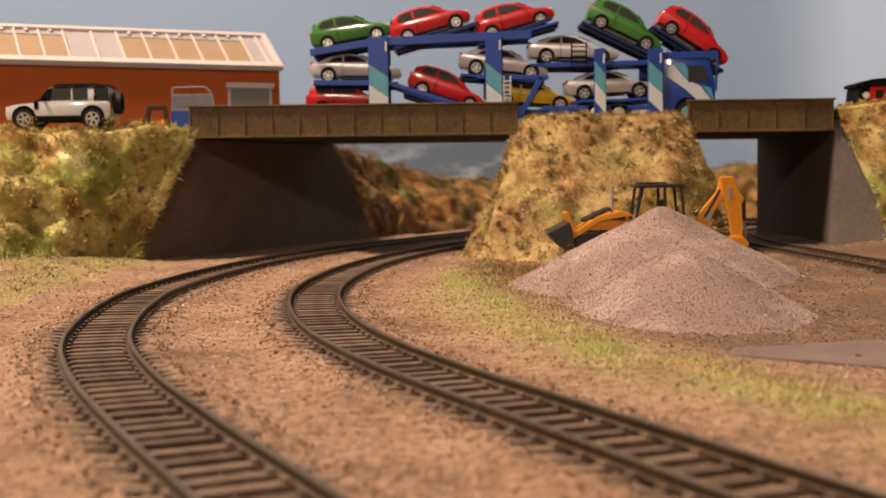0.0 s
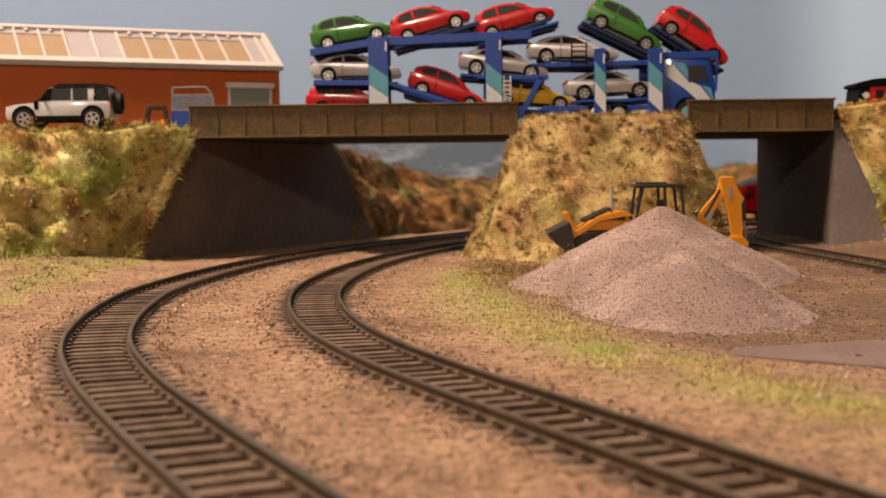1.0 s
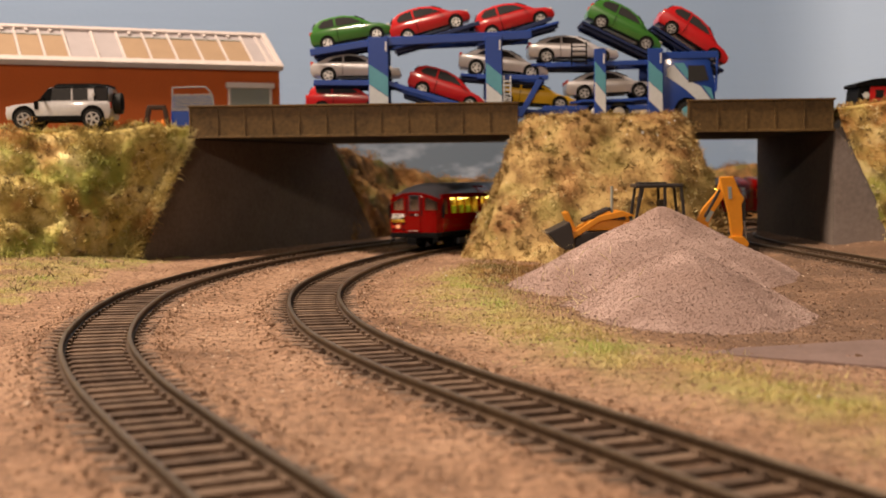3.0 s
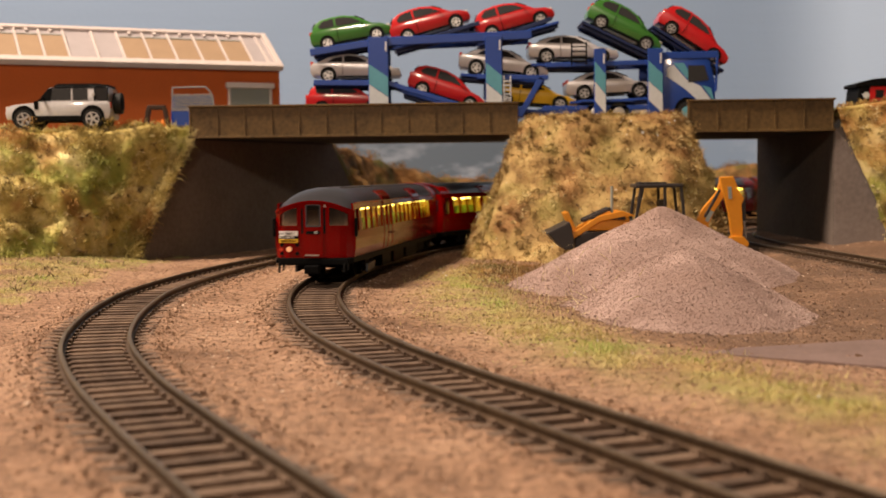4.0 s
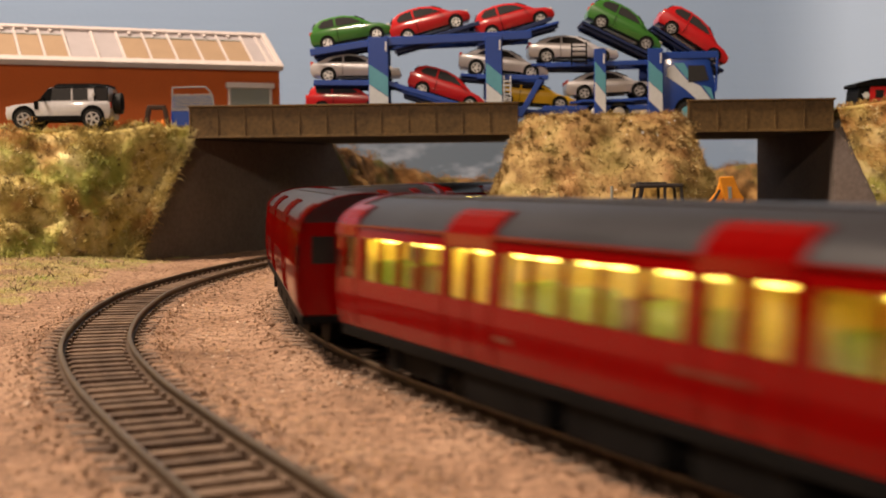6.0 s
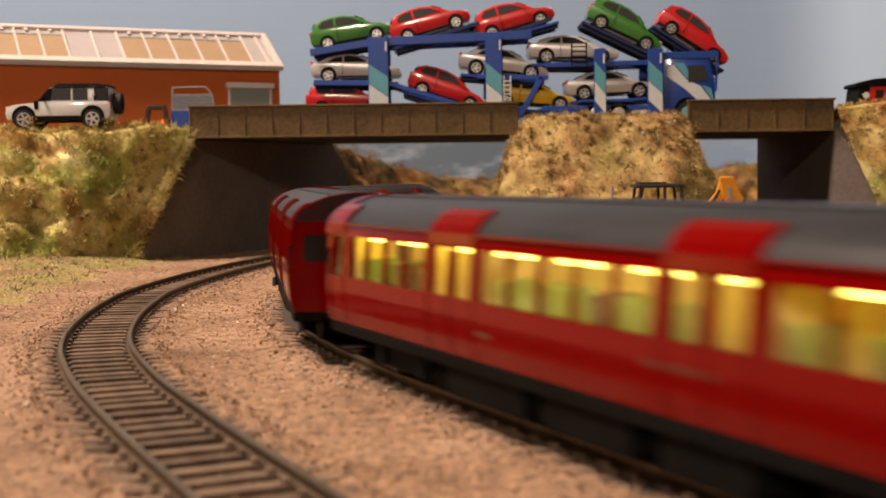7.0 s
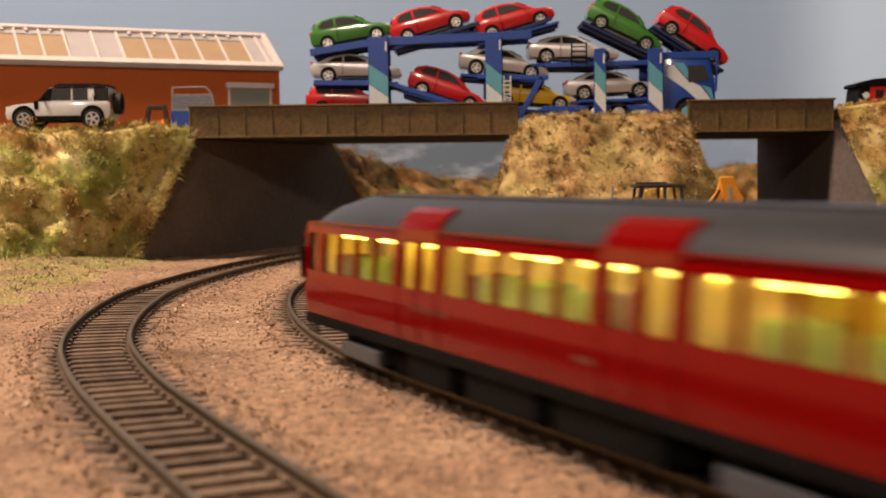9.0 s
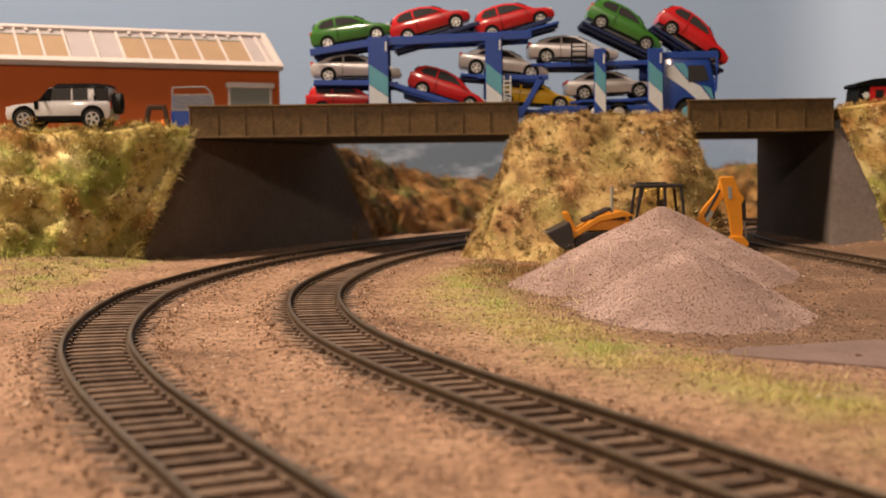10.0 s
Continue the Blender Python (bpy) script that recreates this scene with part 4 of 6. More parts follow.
def build_car(cab, label, beams):
    """A tube carriage; with cab, its front end is a driver's cab."""
    car = thing("tube_carriage", pose(0, 0, 0), label, "train carriage", "carriages of the train")
    h = CAR_L / 2
    front = h - (3.6 if cab else 0)
    # openings along the side: (x0, x1, door?)
    opens = []
    def group(a, b, k, gap=0.9, door=False):
        w = (b - a - gap * (k - 1)) / k
        for i in range(k):
            opens.append((a + i * (w + gap), a + i * (w + gap) + w, door))
    doors = [(-h + 3.0, -h + 12.0), (-h + 57.5, -h + 77.0), (h - 81.5, h - 62.0)]
    group(-h + 4.4, -h + 10.6, 1)
    group(-h + 15, -h + 55.0, 4)
    group(-h + 59.2, -h + 75.3, 2, 2.6)
    group(-h + 79.5, h - 84.0, 5)
    group(h - 79.8, h - 63.7, 2, 2.6)
    group(h - 59.5, h - 16.0, 4)
    if cab:
        group(h - 11.4, h - 5.6, 1)
    else:
        doors.append((h - 12.0, h - 3.0))
        group(h - 10.6, h - 4.4, 1)
    z0, z1 = 20.4, 29.2
    for s in (-1, 1):
        bm = side_panel(B(), -h + 0.5, front, 10.0, z0, s)
        side_panel(bm, -h + 0.5, front, z1, 31.6, s)
        edge = -h + 0.5
        for a, b, d in opens:
            side_panel(bm, edge, a, z0, z1, s)
            edge = b
        side_panel(bm, edge, front, z0, z1, s)
        sh = part("body_side", bm, M_RED, car)
        for a, b, d in opens:
            pb = B()
            vs = [pb.verts.new((x * MM, s * (side_at(z) - 0.45) * MM, z * MM)) for x, z in ((a, z0), (b, z0), (b, z1), (a, z1))]
            pb.faces.new(vs)
            r = bmesh.ops.extrude_face_region(pb, geom=pb.faces[:])
            bmesh.ops.translate(pb, verts=[v for v in r["geom"] if isinstance(v, bmesh.types.BMVert)], vec=(0, -s * 0.0003, 0))
            part("window_pane", pb, M_PANE, sh, "clear window pane")
        for a, b in doors:
            bm = side_panel(B(), a, a + 0.5, 10.4, 31.0, s, 0.22, 0.5)
            side_panel(bm, b - 0.5, b, 10.4, 31.0, s, 0.22, 0.5)
            if b - a > 12:
                side_panel(bm, (a + b) / 2 - 0.25, (a + b) / 2 + 0.25, 10.4, 31.0, s, 0.22, 0.5)
            part("door_edge", bm, M_RED, sh)
            part("door_head", roof_patch(B(), a + 0.3, b - 0.3, s), M_RED, sh, "red door head over the roof edge")
        # lettering and number as bars below the windows
        bm = B()
        for k in range(9):
            side_panel(bm, 22 + k * 1.9, 23.3 + k * 1.9, 16.2, 17.4, s, 0.05, 0.1)
        tagged(part("lettering", bm, M_MAROON, sh, "faint line of lettering"), kind="stuff")
        part("running_number", side_panel(B(), -30, -24, 14.4, 15.4, s, 0.05, 0.1), M_MAROON, sh)
        part("gutter", bar(B(), (-h + 1, s * 15.9, 31.7), (front - 3, s * 15.9, 31.7), 0.5, 0.5), M_RED, sh)
        part("sole_bar", box(B(), (0, s * 15.4, 8.6), (CAR_L - 3, 1.6, 2.2), 0.3), M_BLACK, car)
    part("roof", roof_bm(-h, h, False, cab), M_ROOF, car, "dark grey arched roof", True)
    bm = B()
    for y in (-5.5, 5.5):
        bar(bm, (-h + 6, y, 37.65), (h - 26, y, 37.65), 0.5, 0.5)
    part("roof_rib", bm, M_ROOF, car)
    # floor and ends
    part("floor_pan", box(B(), (0, 0, 8.8), (CAR_L - 2, 30, 1.6), 0.2), M_BLACK, car)
    ring = [(a, z) for a, z in SIDE] + [(a, z) for a, z in ARCH[1:]]
    full = ring + [(-a, z) for a, z in ring[-2::-1]]

    def end_wall(x, t):
        bm = B()
        rows = [[bm.verts.new((xx * MM, a * 0.985 * MM, (z if z < 31.6 else 31.6 + (z - 31.6) * 0.96) * MM)) for a, z in full] for xx in (x, x + t)]
        bm.faces.new(rows[0]), bm.faces.new(rows[1][::-1])
        for i in range(len(full)):
            j = (i + 1) % len(full)
            bm.faces.new((rows[0][i], rows[1][i], rows[1][j], rows[0][j]))
        return bm
    ends = [(-h, -1)] + ([] if cab else [(h, 1)])
    for x, d in ends:
        e = part("end_wall", end_wall(x if d < 0 else x - 1.2, 1.2), M_RED, car)
        part("end_rim", roof_rim(x, d), M_RED, e, "red rim round the roof's end")
        part("end_door", box(B(), (x + d * 0.25, 0, 20.8), (0.5, 9.0, 21.0), 0.2), M_RED, e)
        for y in (-10.8, 10.8):
            part("end_window", box(B(), (x + d * 0.15, y, 25.2), (0.3, 5.6, 6.4), 0.1), M_DARKGLASS, e)
        part("gangway_plate", box(B(), (x + d * 1.6, 0, 8.2), (3.4, 8.0, 1.6), 0.4), M_BLACK, e)
        for y in (-16.4, 16.4):
            part("side_guard", box(B(), (x - d * 2.0, y, 23.0), (1.5, 1.2, 6.4), 0.4), M_BLACK, e, "black rubber guard")
        part("coupler", cyl(B(), (x - d * 6, 0, 5.6), (x + d * 5.0, 0, 5.6), 1.5, seg=10), M_BLACK, e)
    if cab:
        build_cab(car, h)
    # saloon: lining, seats, lamps, and an added middle panel
    part("saloon_floor", box(B(), (-4, 0, 10.2), (CAR_L - 22, 28, 0.8)), M_MAROON, car)
    part("saloon_ceiling", box(B(), (-4, 0, 32.2), (CAR_L - 22, 27, 0.6)), M_AMBER, car)
    for x in ([-h + 13.0, -h + 56.3, h - 60.8, h - 14.0]):
        bm = B()
        for y in (-9.5, 9.5):
            box(bm, (x, y, 21.0), (0.7, 9.5, 21.0), 0.1)
        part("partition", bm, M_AMBER, car, "straw-yellow saloon partition")
    # added reflector down the middle, so the windows look evenly yellow
    part("centre_lining", box(B(), (-4, 0, 21.5), (CAR_L - 24, 0.8, 20.5)), M_AMBER, car, "straw-yellow panel added to fill the windows with lamplight")
    seat = B()
    box(seat, (0, 0, 14.6), (5.0, 9.0, 4.0), 0.8)
    box(seat, (-1.9, 0, 19.6), (1.3, 8.6, 9.4), 0.6)
    seats = [finish(seat.copy(), "seat", M_SEAT), finish(seat, "seat", M_MAROON)]
    k = 0
    for x in (*np.arange(-h + 18, -h + 55, 9.4), *np.arange(-h + 82, h - 84, 9.4), *np.arange(h - 57, h - 17, 9.4)):
        for y in (-9.6, 9.6):
            k += 1
            part("seat", seats[k % 5 == 0], M_SEAT, car, "maroon moquette seat" if k % 5 == 0 else "green moquette seat", m=pose(x * MM, y * MM, 0, 0, 0, 180 * (k // 2 % 2)))
    tube = finish(box(B(), (0, 0, 28.6), (13.0, 0.9, 0.7), 0.2), "saloon_lamp", M_TUBE)
    for x in np.linspace(-h + 18, h - 24, 9):
        for y in (-11.5, 11.5):
            part("saloon_lamp", tube, M_TUBE, car, "glowing yellow saloon lamp", m=pose(x * MM, y * MM, 0))
    # underframe boxes and bogies
    for x, w in ((-30, 30), (4, 26), (34, 20)):
        part("equipment_box", box(B(), (x, 0, 5.0), (w, 30.5, 6.0), 0.5), M_BLACK, car)
    build_bogie(car, PIVOT, beams[0])
    build_bogie(car, -PIVOT, beams[1])
    return car


def roof_rim(x, d):
    bm = B()
    ring = [(a, z) for a, z in SIDE[-2:]] + ARCH[1:]
    full = ring + [(-a, z) for a, z in ring[-2::-1]]
    rows = []
    for xx, k in ((x + d * 0.3, 1.0), (x + d * 0.3, 1.02), (x - d * 3.2, 1.02), (x - d * 3.2, 1.0)):
        rows.append([bm.verts.new((xx * MM, a * k * MM, (z + (k - 1) * 18) * MM)) for a, z in full])
    n = len(full)
    for a, b in ((0, 1), (1, 2), (2, 3), (3, 0)):
        for i in range(n - 1):
            bm.faces.new((rows[a][i], rows[a][i + 1], rows[b][i + 1], rows[b][i]))
    return bm


def words(body, size, width, x, y, z):
    """Raised lettering on a cab front, centred at (y, z) and no wider than width, in mm."""
    cu = bpy.data.curves.new("words", "FONT")
    cu.body, cu.size, cu.extrude = body, size * MM, 0.08 * MM
    cu.align_x, cu.align_y = "CENTER", "CENTER"
    ob = bpy.data.objects.new("words", cu)
    me = bpy.data.meshes.new_from_object(ob)
    bpy.data.objects.remove(ob)
    bpy.data.curves.remove(cu)
    span = max(v.co.x for v in me.vertices) - min(v.co.x for v in me.vertices)
    k = min(1.0, width * MM / span)
    me.transform(Matrix(((0, 0, 1, x * MM), (k, 0, 0, y * MM), (0, 1, 0, z * MM), (0, 0, 0, 1))))
    me.materials.clear()
    return me


def build_cab(car, h):
    """The driver's front: three windows in a slightly bowed red face."""
    def bow(y):
        return h - 0.004 * y * y - 0.15 * max(0.0, abs(y) - 12.0) ** 2

    def top(y):
        return 32.6 - 0.0172 * y * y

    def patch(bm, y0, y1, z0, z1, t=1.0, dx=0.0, n=5):
        ys = np.linspace(y0, y1, n)
        g = []
        for x_off in (dx, dx - t):
            g.append([[bm.verts.new(((bow(y) + x_off) * MM, y * MM, (lambda q: q(y) if callable(q) else q)(z1 if k else z0) * MM)) for y in ys] for k in (0, 1)])
        (a0, a1), (b0, b1) = g
        for i in range(n - 1):
            bm.faces.new((a0[i], a0[i + 1], a1[i + 1], a1[i]))
            bm.faces.new((b0[i], b1[i], b1[i + 1], b0[i + 1]))
            bm.faces.new((a0[i], b0[i], b0[i + 1], a0[i + 1]))
            bm.faces.new((a1[i], a1[i + 1], b1[i + 1], b1[i]))
        bm.faces.new((a0[0], a1[0], b1[0], b0[0])), bm.faces.new((a0[-1], b0[-1], b1[-1], a1[-1]))
        return bm
    def sill(y):
        return top(y) - 1.3 - 0.02 * max(0.0, abs(y) - 11) ** 2

    cols = [(-16.2, -14.6, None), (-14.6, -6.2, 1), (-6.2, -3.1, None), (-3.1, 3.1, 2), (3.1, 6.2, None), (6.2, 14.6, 1), (14.6, 16.2, None)]
    face = part("cab_front", patch(B(), -16.2, 16.2, 9.8, 22.6, 1.0, 0, 13), M_RED, car, "glossy red cab front")
    for a, b, w in cols:
        if w is None:
            part("window_pillar", patch(B(), a, b, 22.6, top, 1.0, 0, 4), M_RED, face)
        else:
            part("window_header", patch(B(), a, b, sill, top, 1.0, 0, 6), M_RED, face)
    for a, b, w in cols:
        if w:
            z1 = sill
            part("cab_window", patch(B(), a, b, 22.6, z1, 0.3, -0.4), M_CABPANE, face, "cab window pane")
            fr = B()
            patch(fr, a, a + 0.45, 22.6, z1, 0.6, 0.25, 2)
            patch(fr, b - 0.45, b, 22.6, z1, 0.6, 0.25, 2)
            patch(fr, a, b, 22.3, 22.75, 0.6, 0.25, 5)
            patch(fr, a, b, lambda y: sill(y) - 0.4, z1, 0.6, 0.25, 6)
            part("window_frame", fr, M_GREYBOX if w == 2 else M_RED, face)
    for y in (-4.6, 4.6):
        part("door_groove", patch(B(), y - 0.45, y + 0.45, 19.5, 29.6, 0.4, 0.12, 2), M_BLACK, face)
    part("front_door", patch(B(), -4.0, 4.0, 10.4, 22.0, 0.5, 0.35, 4), M_RED, face)
    part("number_plate", patch(B(), -3.0, 3.0, 19.4, 20.6, 0.3, 0.5, 3), M_BLACK, face, "black running number plate")
    part("step_plate", patch(B(), -3.6, 2.4, 10.6, 11.1, 0.5, 0.7, 3), M_RIM, face, "polished step plate")
    # destination board: white, black and yellow strips with lines of lettering
    y0, y1 = -14.6, -6.4
    for nm, za, zb, mt in (("board_white", 18.7, 20.6, M_WHITE), ("board_black", 17.4, 18.7, M_BLACK), ("board_yellow", 15.9, 17.4, M_YELLOWP)):
        bd = part(nm, patch(B(), y0, y1, za, zb, 0.5, 0.55, 4), mt, face)
        body = {"board_white": "NORTHERN LINE", "board_black": "HIGH BARNET"}.get(nm)
        ink = M_WHITE if mt is M_BLACK else M_BLACK
        if body:
            me = words(body, 1.5, 7.4, bow(-10.5) + 0.66, (y0 + y1) / 2, (za + zb) / 2)
            me.materials.append(ink)
        else:
            me = B()
            for i in range(8):
                patch(me, y0 + 0.7 + i * 0.88, y0 + 1.3 + i * 0.88, za + (zb - za) * 0.32, za + (zb - za) * 0.68, 0.3, 0.7, 2)
        part("letter_line", me, ink, bd)
    for body, size, y, z in (("40", 1.5, 1.2, 20.0), ("A", 1.7, 4.9, 30.6)):
        me = words(body, size, 4.0, bow(y) + 0.56 if z < 25 else bow(y) + 0.12, y, z)
        me.materials.append(M_WHITE)
        part("running_number" if z < 25 else "set_letter", me, M_WHITE, face, "white painted character")
    part("headlamp", cyl(B(), (bow(-10) - 0.5, -10.2, 13.3), (bow(-10) + 0.7, -10.2, 13.3), 1.05, seg=18), M_HEADLAMP, face, "lit headlamp")
    for y, z in ((-13.6, 13.2), (-13.4, 15.0), (-6.8, 15.0), (-6.8, 11.5), (-13.4, 11.5)):
        part("marker_lamp", cyl(B(), (bow(y) - 0.5, y, z), (bow(y) + 0.4, y, z), 0.75, seg=12), M_BLACK if z != 13.2 else M_TAIL, face)
    rim = B()
    ys = np.linspace(-16.0, 16.0, 15)
    for a, b in zip(ys, ys[1:]):
        bar(rim, (bow(a) - 0.3, a, top(a)), (bow(b) - 0.3, b, top(b)), 1.6, 0.7)
    part("front_rim", rim, M_RED, face)
    part("buffer_beam", box(B(), (h - 1.5, 0, 8.2), (3.4, 29, 2.8), 0.5), M_BLACK, car)
    cp = part("coupler", cyl(B(), (h - 8, 0, 5.2), (h + 3.4, 0, 5.2), 1.6, seg=12), M_BLACK, car)
    part("coupler_head", box(B(), (h + 2.8, 0, 5.2), (2.6, 6.2, 3.4), 0.6), M_BLACK, cp)
    for y in (-14.2, 12.6):
        hose = B()
        bar(hose, (h - 0.4, y, 8.4), (h + 0.6, y, 3.8), 0.9, 0.9, 0.2)
        bar(hose, (h - 0.4, y + 1.6, 8.4), (h + 0.4, y + 1.6, 4.6), 0.7, 0.7, 0.2)
        part("hose", hose, M_BLACK, car)
    for y in (-17.0, 17.0):
        part("side_guard", box(B(), (h - 3.0, y, 22.0), (1.5, 1.2, 7.6), 0.4), M_BLACK, car, "black rubber guard")
    part("cab_bulkhead", box(B(), (h - 13.4, 0, 21), (0.8, 30, 21)), M_BLIND, car)
    part("cab_desk", box(B(), (h - 5.5, 0, 18.0), (5, 27, 5), 0.6), M_PANEL, car)


def rail_place(s):
    """The place on the running line, s mm from its far start."""
    i = np.clip(s, 0, len(RUN) - 1.001)
    k = int(i)
    return RUN[k] + (RUN[k + 1] - RUN[k]) * (i - k)


def rail_heading(s):
    d = rail_place(s + 6) - rail_place(s - 6)
    return math.degrees(math.atan2(d[1], d[0]))


# where the train's nose stands along the line: mm past the place it reaches at 4.5 s
near_side = np.where((RUN[:, 0] < 0) & (RUN[:, 1] < 500))[0]
NOSE_MARK = float(near_side[np.argmin(np.abs(RUN[near_side, 1] - 413))])
NOSE = [(-0.5, -1092), (2.6, -408), (4.5, 12), (5.4, 212), (7.5, 672), (9.3, 1060), (10.5, 1315)]


def nose_at(t):
    ts, ss = [a for a, _ in NOSE], [b for _, b in NOSE]
    sl = [(ss[min(i + 1, len(ss) - 1)] - ss[max(i - 1, 0)]) / (ts[min(i + 1, len(ts) - 1)] - ts[max(i - 1, 0)]) for i in range(len(ts))]
    i = max(k for k in range(len(ts) - 1) if ts[k] <= t)
    w = ts[i + 1] - ts[i]
    u = (t - ts[i]) / w
    return NOSE_MARK + (2 * u ** 3 - 3 * u * u + 1) * ss[i] + (u ** 3 - 2 * u * u + u) * w * sl[i] + (3 * u * u - 2 * u ** 3) * ss[i + 1] + (u ** 3 - u * u) * w * sl[i + 1]


def build_train():
    return [build_car(True, "glossy red tube carriage with driver's cab and lit windows", (True, False)),
            build_car(False, "glossy red tube carriage with grey roof and lit windows", (False, False)),
            build_car(False, "glossy red tube carriage with grey roof and pale shoe beams", (True, True)),
            build_car(True, "glossy red rear tube carriage with driver's cab and lit windows", (True, True))]


def move_train(cars):
    times = [round(0.2 * i, 2) for i in range(51)]
    for k, car in enumerate(cars):
        turned = k == 3
        rows, swing = [], {0: [], 1: []}
        for t in times:
            mid = nose_at(t) - k * (CAR_L + CAR_GAP) - CAR_L / 2
            a, b = rail_place(mid + PIVOT), rail_place(mid - PIVOT)
            head = math.degrees(math.atan2(a[1] - b[1], a[0] - b[0]))
            rows.append((t, pose((a[0] + b[0]) / 2 * MM, (a[1] + b[1]) / 2 * MM, 0.004, 0, 0, head + (180 if turned else 0))))
            for j, o in ((0, PIVOT), (1, -PIVOT)):
                along = -o if turned else o
                d = (rail_heading(mid + along) - head + 180) % 360 - 180
                swing[j].append((t, pose(o * MM, 0, 0, 0, 0, d)))
        walk(car, rows)
        bogies = sorted((c for c in car.children if c.name.startswith("bogie")), key=lambda c: -c.location.x)
        for j, bg in enumerate(bogies):
            walk(bg, swing[j])


# ---- road vehicles (local: x forwards, z up from the road, mm) ----
def flank(bm, pts, w, taper, s, proud=0.18, thick=0.5):
    """A panel laid on a tapering flank; pts are (x, z)."""
    out = [bm.verts.new((x * MM, s * (w * taper(z) + proud) * MM, z * MM)) for x, z in pts]
    inn = [bm.verts.new((x * MM, s * (w * taper(z) - thick) * MM, z * MM)) for x, z in pts]
    n = len(pts)
    bm.faces.new(out), bm.faces.new(inn[::-1])
    for i in range(n):
        bm.faces.new((out[i], out[(i + 1) % n], inn[(i + 1) % n], inn[i]))
    return bm


def road_wheel(parent, x, y, r, s, width=2.7):
    t = part("wheel", cyl(B(), (x, y - s * width, r), (x, y, r), r, seg=26), M_TYRE, parent)
    part("rim_well", cyl(B(), (x, y - s * 0.6, r), (x, y + s * 0.06, r), r * 0.66, r * 0.64, 18), M_BUCKET, t)
    bm = B()
    for k in range(5):
        a = 2 * math.pi * k / 5
        bar(bm, (x, y + s * 0.15, r), (x + math.cos(a) * r * 0.62, y + s * 0.15, r + math.sin(a) * r * 0.62), 0.35, r * 0.2)
    for k in range(14):
        a, b = 2 * math.pi * k / 14, 2 * math.pi * (k + 1) / 14
        bar(bm, (x + math.cos(a) * r * 0.66, y + s * 0.15, r + math.sin(a) * r * 0.66), (x + math.cos(b) * r * 0.66, y + s * 0.15, r + math.sin(b) * r * 0.66), 0.4, r * 0.1)
    part("rim", bm, M_RIM, t, "silver spoked wheel rim")
    part("hub", cyl(B(), (x, y, r), (x, y + s * 0.3, r), r * 0.2, seg=10), M_BLACK, t)


